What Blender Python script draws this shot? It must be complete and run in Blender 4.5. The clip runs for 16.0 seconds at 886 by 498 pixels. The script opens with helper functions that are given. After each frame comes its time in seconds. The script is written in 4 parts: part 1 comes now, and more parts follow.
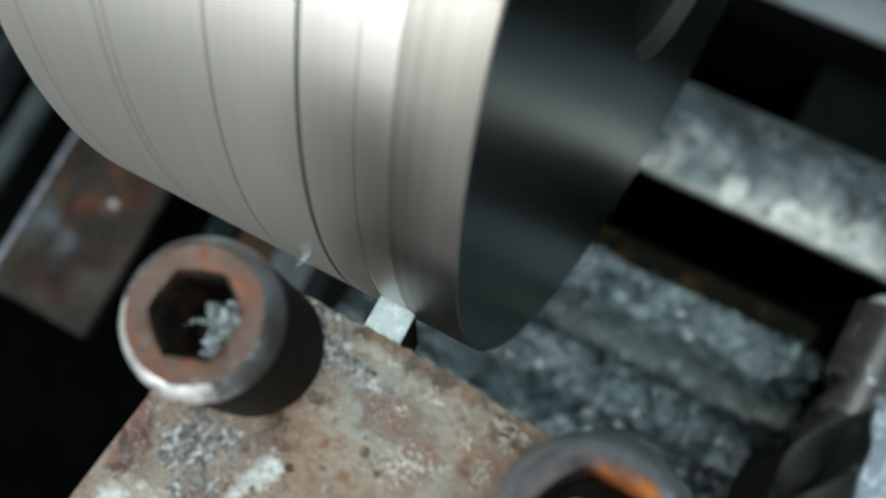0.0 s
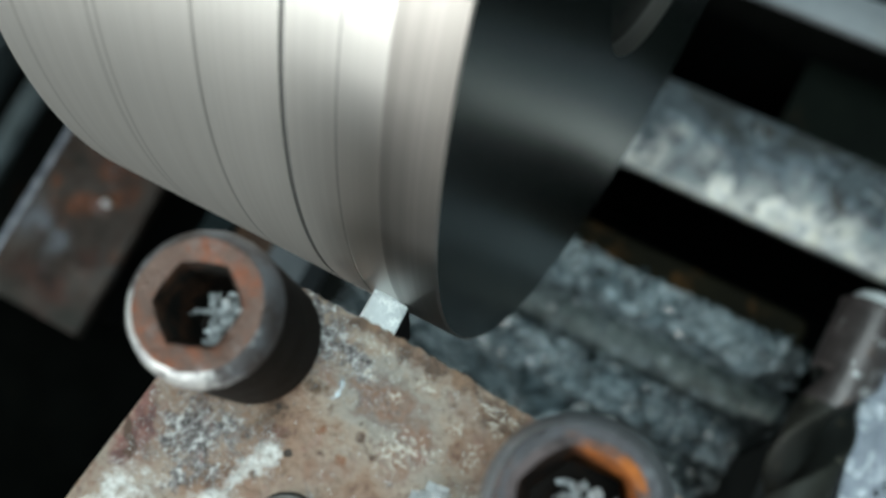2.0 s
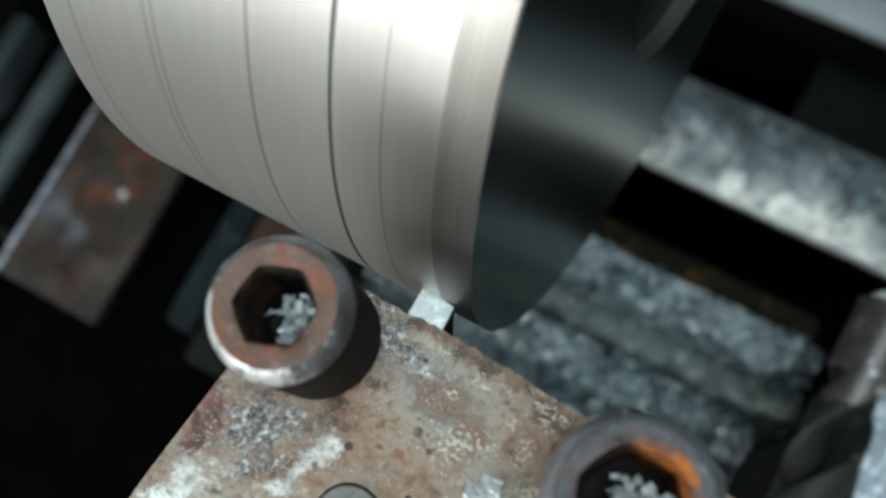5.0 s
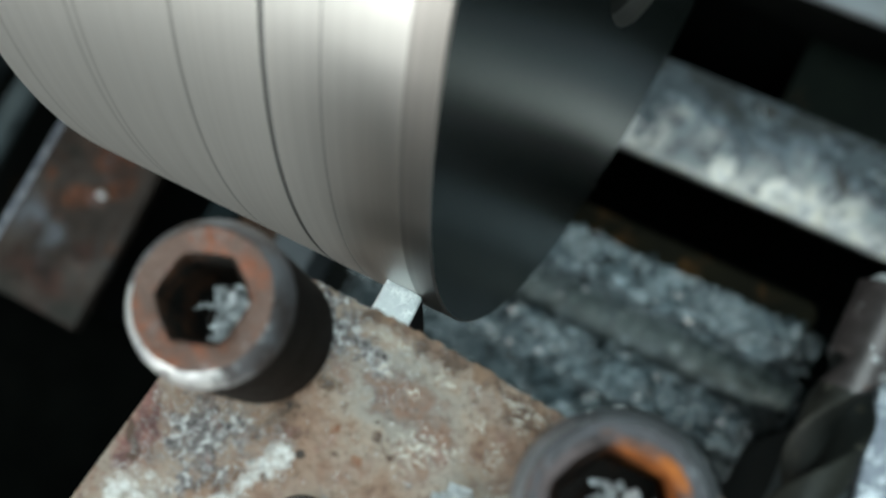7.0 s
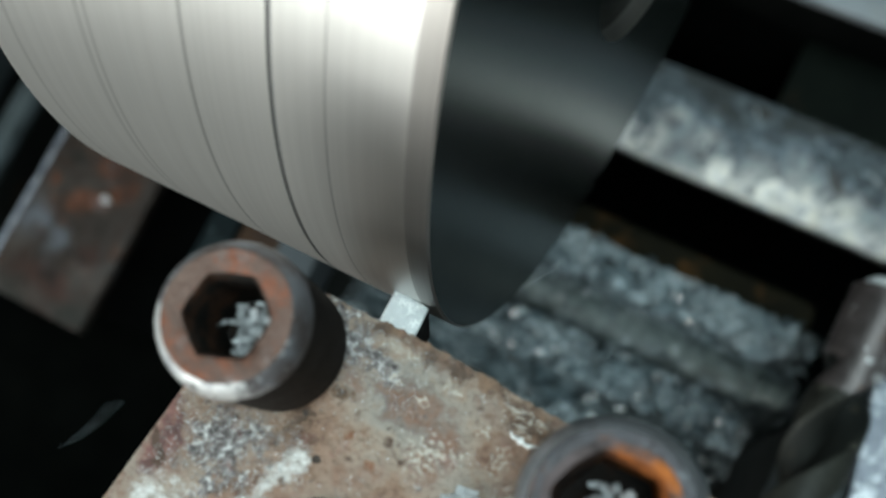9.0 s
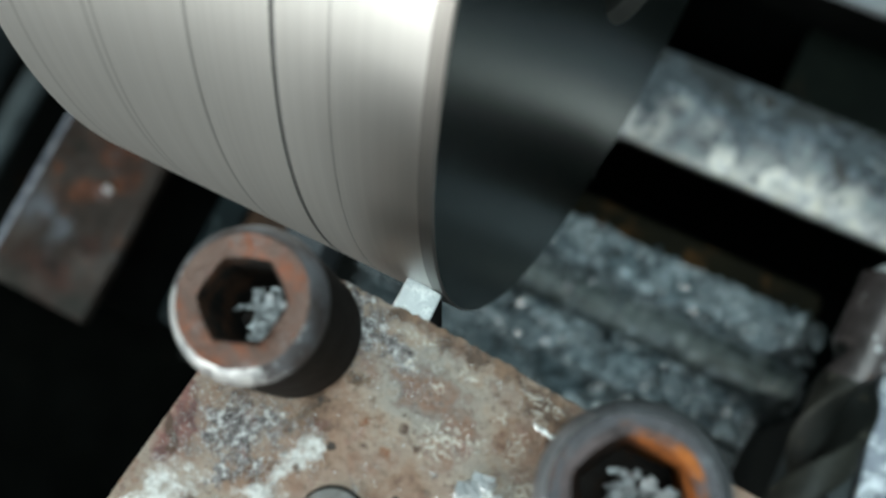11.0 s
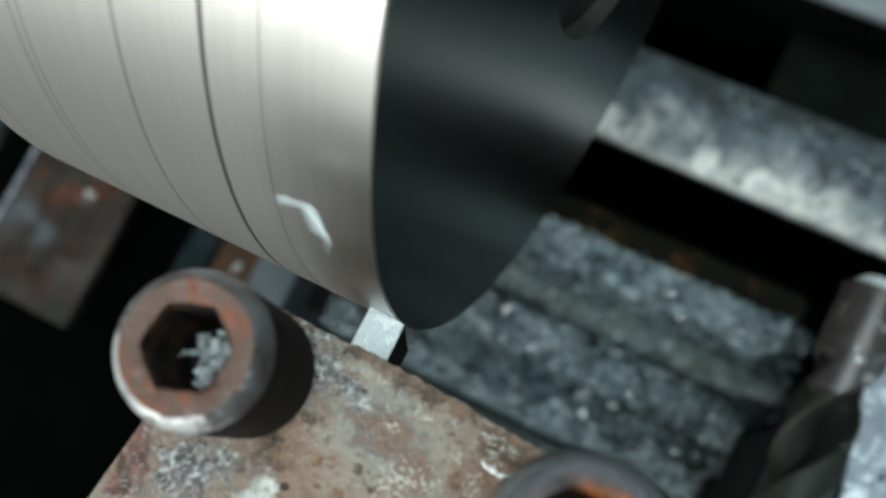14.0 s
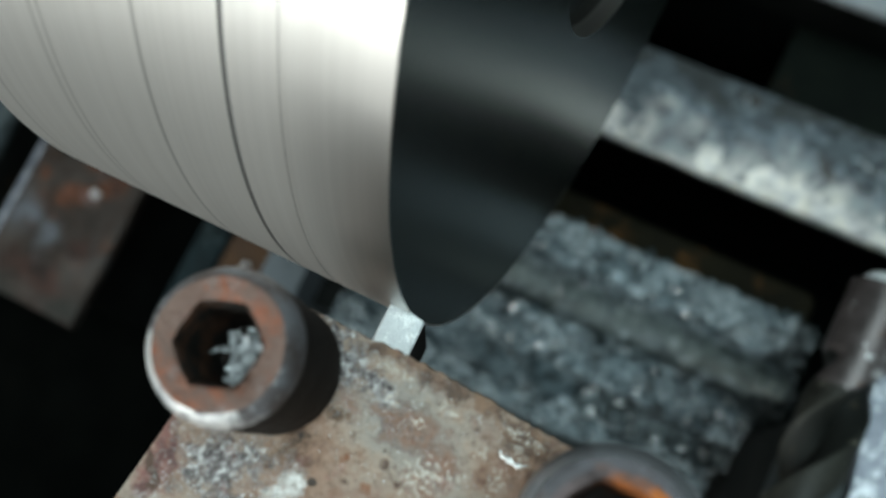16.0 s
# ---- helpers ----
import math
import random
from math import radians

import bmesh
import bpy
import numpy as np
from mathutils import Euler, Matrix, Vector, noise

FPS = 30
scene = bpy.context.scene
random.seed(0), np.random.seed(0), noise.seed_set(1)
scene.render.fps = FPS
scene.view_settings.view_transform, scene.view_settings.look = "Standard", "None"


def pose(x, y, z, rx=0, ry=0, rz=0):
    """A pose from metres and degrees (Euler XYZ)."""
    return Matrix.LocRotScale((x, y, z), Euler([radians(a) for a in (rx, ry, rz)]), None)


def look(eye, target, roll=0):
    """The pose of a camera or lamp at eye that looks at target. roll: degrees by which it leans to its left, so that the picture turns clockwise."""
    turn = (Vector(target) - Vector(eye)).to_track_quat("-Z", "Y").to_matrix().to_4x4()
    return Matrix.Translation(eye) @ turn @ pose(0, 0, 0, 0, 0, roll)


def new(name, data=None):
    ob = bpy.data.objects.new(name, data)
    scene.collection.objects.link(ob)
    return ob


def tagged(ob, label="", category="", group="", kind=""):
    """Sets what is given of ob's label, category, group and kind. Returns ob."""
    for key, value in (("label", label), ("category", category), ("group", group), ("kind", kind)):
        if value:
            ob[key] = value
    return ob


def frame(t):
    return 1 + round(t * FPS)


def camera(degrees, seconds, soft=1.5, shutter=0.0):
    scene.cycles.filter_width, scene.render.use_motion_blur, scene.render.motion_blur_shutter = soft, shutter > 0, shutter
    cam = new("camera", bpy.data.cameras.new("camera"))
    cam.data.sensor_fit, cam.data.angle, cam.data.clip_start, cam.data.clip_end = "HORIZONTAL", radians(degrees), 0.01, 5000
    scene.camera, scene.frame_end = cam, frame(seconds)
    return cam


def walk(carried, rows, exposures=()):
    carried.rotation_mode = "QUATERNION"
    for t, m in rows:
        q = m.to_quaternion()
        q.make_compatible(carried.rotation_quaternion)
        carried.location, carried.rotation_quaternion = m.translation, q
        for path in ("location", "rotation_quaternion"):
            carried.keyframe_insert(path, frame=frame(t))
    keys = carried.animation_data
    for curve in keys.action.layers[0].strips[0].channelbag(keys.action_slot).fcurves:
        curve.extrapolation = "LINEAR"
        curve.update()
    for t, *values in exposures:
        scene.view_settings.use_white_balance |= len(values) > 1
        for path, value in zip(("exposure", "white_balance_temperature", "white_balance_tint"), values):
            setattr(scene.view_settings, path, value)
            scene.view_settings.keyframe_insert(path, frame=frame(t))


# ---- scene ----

# Millimetres from the lathe's spindle line, which lies along x at AXIS metres over the floor; x = 0 at the tool's tip.
AXIS = 1.15
MM = 0.001


def at(x, y, z):
    return Vector((x * MM, y * MM, AXIS + z * MM))


# ---- camera ----
cam = camera(45.0, 16.0, soft=2.2, shutter=0.5)
cam.data.dof.use_dof = True
cam.data.dof.focus_distance = 0.107
cam.data.dof.aperture_fstop = 27.0
ROWS = [
    (0.0, 27.80, -88.22, 106.44, 14.24, 7.21, 28.40),
    (0.5, 26.81, -87.97, 109.28, 14.35, 7.10, 28.32),
    (1.0, 27.76, -88.17, 106.98, 14.12, 7.08, 28.31),
    (1.5, 28.11, -88.04, 107.48, 14.09, 7.04, 28.05),
    (2.0, 28.89, -89.26, 109.70, 14.22, 6.87, 28.05),
    (2.5, 29.48, -91.93, 112.05, 14.20, 6.74, 28.73),
    (3.0, 27.54, -91.42, 116.77, 14.25, 6.73, 28.91),
    (3.5, 26.88, -91.58, 117.16, 14.15, 6.83, 29.14),
    (4.0, 25.03, -92.03, 117.12, 14.05, 6.90, 29.32),
    (6.5, 27.47, -89.21, 106.88, 13.66, 7.30, 27.33),
    (7.0, 26.78, -89.24, 104.99, 13.58, 7.17, 27.22),
    (7.5, 28.80, -88.44, 106.51, 13.62, 7.18, 26.87),
    (8.0, 28.31, -89.95, 108.12, 13.56, 7.25, 26.97),
    (8.5, 28.15, -90.60, 110.84, 13.64, 7.33, 26.82),
    (9.0, 26.87, -89.02, 110.24, 13.50, 7.28, 26.88),
    (11.5, 25.78, -89.95, 108.95, 13.02, 7.43, 26.81),
    (12.0, 27.36, -89.73, 107.13, 13.00, 7.43, 26.53),
    (12.5, 28.76, -87.41, 107.77, 12.94, 7.44, 26.13),
    (13.0, 28.80, -89.40, 108.09, 12.82, 7.37, 26.44),
    (13.5, 26.52, -89.25, 110.91, 13.03, 7.31, 26.62),
    (14.0, 27.35, -85.28, 108.72, 12.80, 7.26, 26.50),
    (14.5, 27.22, -87.98, 108.66, 12.82, 7.41, 26.60),
    (15.0, 24.53, -88.61, 109.74, 12.77, 7.30, 26.70),
    (15.5, 25.54, -83.77, 109.65, 12.65, 7.35, 26.30),
    (16.0, 25.90, -86.38, 109.84, 12.73, 7.36, 26.28),
]
# how far the carriage has been fed along the bed: seconds, millimetres
FEED = [(0.0, 0.00), (0.5, 0.26), (1.0, 0.52), (1.5, 0.82), (2.0, 1.17), (2.5, 1.56), (3.0, 1.97), (3.5, 2.33), (4.0, 2.60), (6.5, 3.20), (7.0, 3.34), (7.5, 3.50), (8.0, 3.69), (8.5, 3.90), (9.0, 4.14), (11.5, 5.38), (12.0, 5.62), (12.5, 5.84), (13.0, 6.07), (13.5, 6.31), (14.0, 6.52), (14.5, 6.73), (15.0, 6.94), (15.5, 7.12), (16.0, 7.31)]


def fed(t):
    for (t0, a), (t1, b) in zip(FEED, FEED[1:]):
        if t <= t1:
            break
    return a + (b - a) * (t - t0) / (t1 - t0)


# the rows are taken from the tool, which rides on the carriage
walk(cam, [(t, pose((x + fed(t)) * MM, y * MM, AXIS + z * MM, rx, ry, rz)) for t, x, y, z, rx, ry, rz in ROWS])

# ---- light ----
world = bpy.data.worlds.new("sky")
scene.world = world
world.use_nodes = True
wn = world.node_tree.nodes
sky = wn.new("ShaderNodeTexSky")
sky.sky_type = "NISHITA"
sky.sun_disc = False
sky.sun_elevation, sky.sun_rotation = radians(35), radians(200)
world.node_tree.links.new(sky.outputs[0], wn["Background"].inputs[0])
wn["Background"].inputs[1].default_value = 0.1

WIN_X, WIN_Y, WIN_Z, WIN_W, WIN_H = -0.62, -1.75, 1.82, 1.9, 1.1
lamp = bpy.data.lights.new("window_light", "AREA")
lamp.shape, lamp.size, lamp.size_y, lamp.energy = "RECTANGLE", WIN_W - 0.1, WIN_H - 0.1, 42.0
lamp.color = (0.935, 1.0, 0.95)
lamp_ob = new("window_light", lamp)
lamp_ob.matrix_world = look((WIN_X, WIN_Y + 0.03, WIN_Z), (WIN_X, WIN_Y + 1.0, WIN_Z))
ROOF_X, ROOF_Y, ROOF_W = 0.32, 0.0, 0.8
top = bpy.data.lights.new("rooflight", "AREA")
top.shape, top.size, top.size_y, top.energy, top.color = "RECTANGLE", ROOF_W - 0.06, ROOF_W - 0.06, 20.0, (0.76, 0.985, 1.0)
top_ob = new("rooflight", top)
top_ob.location = (ROOF_X, ROOF_Y, 2.63)
scene.view_settings.exposure = 0.0


# ---- materials ----
def graph(name):
    m = bpy.data.materials.new(name)
    m.use_nodes = True
    n = m.node_tree.nodes
    return m, n, m.node_tree.links, n["Principled BSDF"]


def noise_node(n, l, scale, detail=4.0, rough=0.6, vec=None, stretch=None):
    tex = n.new("ShaderNodeTexNoise")
    tex.inputs["Scale"].default_value, tex.inputs["Detail"].default_value, tex.inputs["Roughness"].default_value = scale, detail, rough
    if vec is None:
        vec = n.new("ShaderNodeTexCoord").outputs["Object"]
    if stretch:
        mp = n.new("ShaderNodeMapping")
        mp.inputs["Scale"].default_value = stretch
        l.new(vec, mp.inputs["Vector"])
        vec = mp.outputs["Vector"]
    l.new(vec, tex.inputs["Vector"])
    return tex.outputs["Fac"]


def ramp_node(n, l, fac, stops):
    r = n.new("ShaderNodeValToRGB")
    e = r.color_ramp.elements
    while len(e) < len(stops):
        e.new(0.5)
    for k, (p, c) in enumerate(stops):
        e[k].position, e[k].color = p, (*c, 1) if isinstance(c, tuple) else (c, c, c, 1)
    l.new(fac, r.inputs["Fac"])
    return r.outputs["Color"]


def mix_node(n, l, fac, a, b):
    m = n.new("ShaderNodeMix")
    m.data_type = "RGBA"
    l.new(fac, m.inputs[0])
    for sock, v in ((m.inputs[6], a), (m.inputs[7], b)):
        if isinstance(v, tuple):
            sock.default_value = (*v, 1)
        else:
            l.new(v, sock)
    return m.outputs[2]


def worn(name, base, dark, patches=(), grain=900.0, rough=(0.45, 0.8), metal=0.0, bump=0.3, size=150.0, depth=0.0004, stretch=None, gloss=0.5):
    """A worn surface: base to dark in grain, with patches (colour, scale, threshold, metal) over it."""
    m, n, l, b = graph(name)
    coarse = noise_node(n, l, size, 5.0, 0.65, stretch=stretch)
    fine = noise_node(n, l, grain, 3.0, 0.7, stretch=stretch)
    col = mix_node(n, l, ramp_node(n, l, coarse, [(0.35, 0.0), (0.65, 1.0)]), dark, base)
    col = mix_node(n, l, ramp_node(n, l, fine, [(0.3, 0.0), (0.8, 0.45)]), col, dark)
    for colour, scale, edge in patches:
        f = ramp_node(n, l, noise_node(n, l, scale, 6.0, 0.7), [(edge, 0.0), (min(edge + 0.1, 1.0), 1.0)])
        col = mix_node(n, l, f, col, colour)
    l.new(col, b.inputs["Base Color"])
    rr = ramp_node(n, l, coarse, [(0.3, rough[0]), (0.7, rough[1])])
    l.new(rr, b.inputs["Roughness"])
    b.inputs["Metallic"].default_value = metal
    b.inputs["Specular IOR Level"].default_value = gloss
    bp = n.new("ShaderNodeBump")
    bp.inputs["Strength"].default_value, bp.inputs["Distance"].default_value = bump, depth
    l.new(fine, bp.inputs["Height"])
    l.new(bp.outputs["Normal"], b.inputs["Normal"])
    return m


def turned_metal(name, tone, dark, rough, along=0.55, metal=1.0):
    """Metal turned on a lathe round x: streaks that run round the piece. along: how far the gloss is drawn out across the streaks."""
    m, n, l, b = graph(name)
    sep = n.new("ShaderNodeSeparateXYZ")
    l.new(n.new("ShaderNodeTexCoord").outputs["Object"], sep.inputs[0])
    facs = []
    for scale in (420.0, 2600.0):
        tex = n.new("ShaderNodeTexNoise")
        tex.noise_dimensions = "1D"
        tex.inputs["Scale"].default_value, tex.inputs["Detail"].default_value, tex.inputs["Roughness"].default_value = scale, 3.0, 0.7
        l.new(sep.outputs["X"], tex.inputs["W"])
        facs.append(tex.outputs["Fac"])
    col = mix_node(n, l, ramp_node(n, l, facs[0], [(0.3, 0.0), (0.62, 1.0)]), dark, tone)
    col = mix_node(n, l, ramp_node(n, l, facs[1], [(0.45, 0.0), (0.85, 0.5)]), col, dark)
    l.new(col, b.inputs["Base Color"])
    b.inputs["Metallic"].default_value = metal
    l.new(ramp_node(n, l, facs[0], [(0.3, rough + 0.015), (0.7, rough - 0.01)]), b.inputs["Roughness"])
    b.inputs["Anisotropic"].default_value = along
    b.inputs["Anisotropic Rotation"].default_value = 0.25
    tan = n.new("ShaderNodeTangent")
    tan.direction_type, tan.axis = "RADIAL", "X"
    l.new(tan.outputs[0], b.inputs["Tangent"])
    bp = n.new("ShaderNodeBump")
    bp.inputs["Strength"].default_value, bp.inputs["Distance"].default_value = 0.05, 0.00004
    l.new(facs[1], bp.inputs["Height"])
    l.new(bp.outputs["Normal"], b.inputs["Normal"])
    return m


def plain(name, colour, rough=0.5, metal=0.0):
    m, n, l, b = graph(name)
    b.inputs["Base Color"].default_value, b.inputs["Roughness"].default_value, b.inputs["Metallic"].default_value = (*colour, 1), rough, metal
    return m


ALU = turned_metal("turned_aluminium", (0.94, 0.908, 0.88), (0.87, 0.837, 0.81), 0.44, 0.5, 0.91)
# FINE, GROOVE and FAINT: aluminium darkened for the shade in ring grooves
FINE = turned_metal("shaded_shallow_groove", (0.65, 0.626, 0.605), (0.60, 0.577, 0.557), 0.44, 0.5, 0.91)
SKIN = turned_metal("uncut_skin", (0.56, 0.522, 0.50), (0.38, 0.35, 0.332), 0.45, 0.5, 0.8)
# end face: dark reflections are put into the metal's base colour
FACE = turned_metal("shaded_faced_aluminium", (0.06, 0.078, 0.073), (0.048, 0.064, 0.06), 0.25, 0.0)
GROOVE = plain("shaded_scribed_groove", (0.33, 0.325, 0.32), 0.5, 0.9)
FAINT = turned_metal("shaded_faint_groove", (0.80, 0.77, 0.745), (0.75, 0.72, 0.695), 0.44, 0.5, 0.91)
# same metal in a lighter tone, for the recess wall that catches light
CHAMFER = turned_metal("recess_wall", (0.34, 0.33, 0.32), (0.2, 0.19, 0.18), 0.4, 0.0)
RUSTY = worn("rusty_metal", (0.36, 0.315, 0.265), (0.19, 0.145, 0.115),
             [((0.19, 0.085, 0.045), 105.0, 0.505), ((0.075, 0.06, 0.05), 560.0, 0.60)], 1400.0, (0.38, 0.72), 0.2, 1.0, 170.0, 0.0005)


def spots(n, l, places, scale, edge, seed, high=0.0432, soft=0.07):
    """A mask of ragged stains: places of (x, y, long, short, degrees) in millimetres on the plate, broken up by noise."""
    coord = n.new("ShaderNodeTexCoord").outputs["Object"]
    total = None
    for x, y, a, b, turn in places:
        mp = n.new("ShaderNodeMapping")
        mp.vector_type = "TEXTURE"
        mp.inputs["Location"].default_value = (x * MM, y * MM, high)
        mp.inputs["Rotation"].default_value = (0, 0, radians(turn))
        mp.inputs["Scale"].default_value = (a * MM, b * MM, 0.05)
        l.new(coord, mp.inputs["Vector"])
        ln = n.new("ShaderNodeVectorMath")
        ln.operation = "LENGTH"
        l.new(mp.outputs["Vector"], ln.inputs[0])
        sub = n.new("ShaderNodeMath")
        sub.operation, sub.use_clamp = "SUBTRACT", True
        sub.inputs[0].default_value = 1.3
        l.new(ln.outputs["Value"], sub.inputs[1])
        if total is None:
            total = sub.outputs[0]
        else:
            mx = n.new("ShaderNodeMath")
            mx.operation = "MAXIMUM"
            l.new(total, mx.inputs[0])
            l.new(sub.outputs[0], mx.inputs[1])
            total = mx.outputs[0]
    mp = n.new("ShaderNodeMapping")
    mp.inputs["Location"].default_value = (seed, seed, 0)
    l.new(coord, mp.inputs["Vector"])
    rough = noise_node(n, l, scale, 6.0, 0.75, vec=mp.outputs["Vector"])
    mul = n.new("ShaderNodeMath")
    mul.operation = "MULTIPLY_ADD"
    mul.inputs[1].default_value = 0.25
    l.new(total, mul.inputs[0])
    l.new(rough, mul.inputs[2])
    return ramp_node(n, l, mul.outputs[0], [(edge, 0.0), (edge + soft, 1.0)])


def plate_material():
    m, n, l, b = graph("rusty_plate")
    coarse = noise_node(n, l, 150.0, 6.0, 0.68)
    mid = noise_node(n, l, 480.0, 5.0, 0.7)
    fine = noise_node(n, l, 1500.0, 4.0, 0.75)
    col = ramp_node(n, l, coarse, [(0.34, (0.135, 0.070, 0.045)), (0.42, (0.27, 0.165, 0.115)), (0.49, (0.355, 0.272, 0.214)), (0.56, (0.325, 0.285, 0.246)), (0.64, (0.215, 0.193, 0.176))])
    rust = ramp_node(n, l, noise_node(n, l, 300.0, 5.0, 0.66), [(0.46, 0.0), (0.64, 0.72)])
    col = mix_node(n, l, rust, col, (0.25, 0.112, 0.062))
    # a brown rusted margin along the worn back edge
    margin = spots(n, l, [(12, 16.6, 11, 1.5, -2), (21, 14.5, 4.5, 1.8, -25), (3.0, 7.0, 1.5, 1.1, 60), (2.7, 5.2, 0.9, 0.9, 0)], 420.0, 0.60, 2.2, soft=0.12)
    col = mix_node(n, l, margin, col, ramp_node(n, l, mid, [(0.4, (0.085, 0.05, 0.034)), (0.6, (0.24, 0.145, 0.095))]))
    col = mix_node(n, l, ramp_node(n, l, fine, [(0.61, 0.0), (0.72, 0.55)]), col, (0.10, 0.068, 0.05))
    blotch = ramp_node(n, l, noise_node(n, l, 760.0, 5.0, 0.7), [(0.56, 0.0), (0.66, 0.7)])
    col = mix_node(n, l, blotch, col, (0.135, 0.085, 0.06))
    grit = spots(n, l, [(-1.2, 2.6, 5.0, 3.1, 25), (3.4, 14.4, 4.4, 2.3, -25), (7.5, 13.7, 2.6, 1.0, -25), (-0.6, -0.6, 3.0, 1.8, 40)], 500.0, 0.595, 3.1, soft=0.12)
    gritty = ramp_node(n, l, noise_node(n, l, 1300.0, 3.0, 0.8), [(0.38, (0.05, 0.040, 0.040)), (0.47, (0.14, 0.122, 0.122)), (0.55, (0.25, 0.228, 0.225)), (0.62, (0.66, 0.64, 0.63))])
    col = mix_node(n, l, grit, col, gritty)
    red = spots(n, l, [(-6.9, 0.8, 2.2, 4.6, 12), (-6.3, -2.2, 1.9, 1.1, 30)], 300.0, 0.57, 7.7, soft=0.16)
    col = mix_node(n, l, red, col, ramp_node(n, l, mid, [(0.4, (0.11, 0.05, 0.045)), (0.6, (0.27, 0.125, 0.105))]))
    ginger = spots(n, l, [(10.1, 6.0, 0.9, 0.7, 0), (7.5, 7.4, 0.8, 0.5, 30), (11.9, 11.0, 0.8, 0.6, 0), (13.5, 8.5, 0.7, 0.5, 0), (-5.6, -3.2, 1.0, 0.6, 20), (16.0, 4.0, 0.9, 0.6, 0)], 600.0, 0.655, 4.4, soft=0.14)
    col = mix_node(n, l, ginger, col, (0.22, 0.10, 0.055))
    pale = spots(n, l, [(4.1, 3.0, 4.1, 1.6, 73), (2.0, -1.6, 3.4, 1.9, 40), (-4.8, -4.6, 4.2, 2.9, 35), (-7.0, -9.0, 4.0, 3.0, 30)], 420.0, 0.635, 1.3, soft=0.16)
    paler = ramp_node(n, l, noise_node(n, l, 900.0, 4.0, 0.7), [(0.34, (0.30, 0.25, 0.215)), (0.44, (0.55, 0.52, 0.49)), (0.56, (0.72, 0.70, 0.68))])
    col = mix_node(n, l, pale, col, paler)
    # flaking cream scale in clusters
    scaly = spots(n, l, [(8.8, 13.3, 2.0, 1.1, -20), (11.6, 12.6, 1.5, 1.1, 0), (17.2, 12.7, 1.5, 1.2, 0), (20.0, 14.0, 1.9, 0.9, -20), (16.3, 9.5, 1.7, 1.2, 20), (19.5, 11.0, 1.6, 2.0, 0), (13.5, 14.6, 2.4, 0.8, -10), (17.5, 3.0, 2.4, 2.0, 0), (14, 9, 4, 3, 20), (22, 8, 3, 3, 0), (8, 15.5, 4, 0.8, 0), (20, 15.2, 5, 0.9, -3)], 2200.0, 0.752, 6.1, soft=0.04)
    col = mix_node(n, l, scaly, col, (0.57, 0.51, 0.44))
    bright = spots(n, l, [(18.5, 6.7, 2.1, 0.9, 10), (-6.6, -7.6, 3.0, 1.8, 30)], 420.0, 0.69, 5.2)
    col = mix_node(n, l, bright, col, (0.86, 0.86, 0.84))
    orange = spots(n, l, [(38, 13.4, 5, 3.2, 0), (36, 4, 4, 5, 0), (23.0, 4.0, 2.4, 3.0, 20)], 400.0, 0.62, 5.9, soft=0.2)
    col = mix_node(n, l, orange, col, ramp_node(n, l, mid, [(0.4, (0.15, 0.062, 0.03)), (0.6, (0.32, 0.14, 0.065))]))
    stain = spots(n, l, [(3.1, 6.6, 1.9, 1.3, 60), (3.9, 7.8, 1.6, 1.0, 30), (5.6, 10.4, 1.5, 0.9, 20)], 500.0, 0.63, 8.1, soft=0.14)
    col = mix_node(n, l, stain, col, ramp_node(n, l, fine, [(0.4, (0.05, 0.03, 0.02)), (0.6, (0.17, 0.10, 0.06))]))
    dark = spots(n, l, [(6.0, 4.5, 0.42, 0.5, 20), (3.4, 7.4, 0.5, 1.0, 30), (12.6, 3.2, 0.35, 0.3, 0), (10.2, 9.4, 0.3, 0.35, 0)], 500.0, 0.68, 9.4)
    col = mix_node(n, l, dark, col, (0.045, 0.03, 0.022))
    pit = ramp_node(n, l, noise_node(n, l, 380.0, 2.0, 0.5), [(0.27, 1.0), (0.33, 0.0)])
    col = mix_node(n, l, pit, col, (0.09, 0.05, 0.035))
    l.new(col, b.inputs["Base Color"])
    l.new(ramp_node(n, l, mid, [(0.35, 0.36), (0.65, 0.66)]), b.inputs["Roughness"])
    b.inputs["Metallic"].default_value = 0.15
    add = n.new("ShaderNodeMath")
    add.operation = "ADD"
    l.new(mid, add.inputs[0])
    l.new(fine, add.inputs[1])
    bp = n.new("ShaderNodeBump")
    bp.inputs["Strength"].default_value, bp.inputs["Distance"].default_value = 0.7, 0.0003
    l.new(add.outputs[0], bp.inputs["Height"])
    l.new(bp.outputs["Normal"], b.inputs["Normal"])
    return m


PLATE = plate_material()
# rust toned down as if unlit, dimming the plate's reflection on the cylinder
PLATESIDE = worn("dimmed_rusty_edge", (0.17, 0.135, 0.115), (0.07, 0.052, 0.042), [((0.20, 0.165, 0.14), 700.0, 0.62)], 1500.0, (0.5, 0.8), 0.1, 0.6, 240.0, gloss=0.25)
HEADTOP = worn("rusty_screw_top", (0.20, 0.125, 0.102), (0.12, 0.066, 0.05), [((0.25, 0.083, 0.043), 230.0, 0.49), ((0.22, 0.165, 0.155), 330.0, 0.58), ((0.22, 0.06, 0.055), 300.0, 0.62)], 1500.0, (0.38, 0.6), 0.25, 0.8, 260.0)
STEELTOP = worn("dull_screw_top", (0.085, 0.083, 0.095), (0.045, 0.039, 0.043), [((0.13, 0.06, 0.038), 260.0, 0.60), ((0.17, 0.178, 0.19), 420.0, 0.62)], 1500.0, (0.36, 0.6), 0.45, 0.5, 240.0)


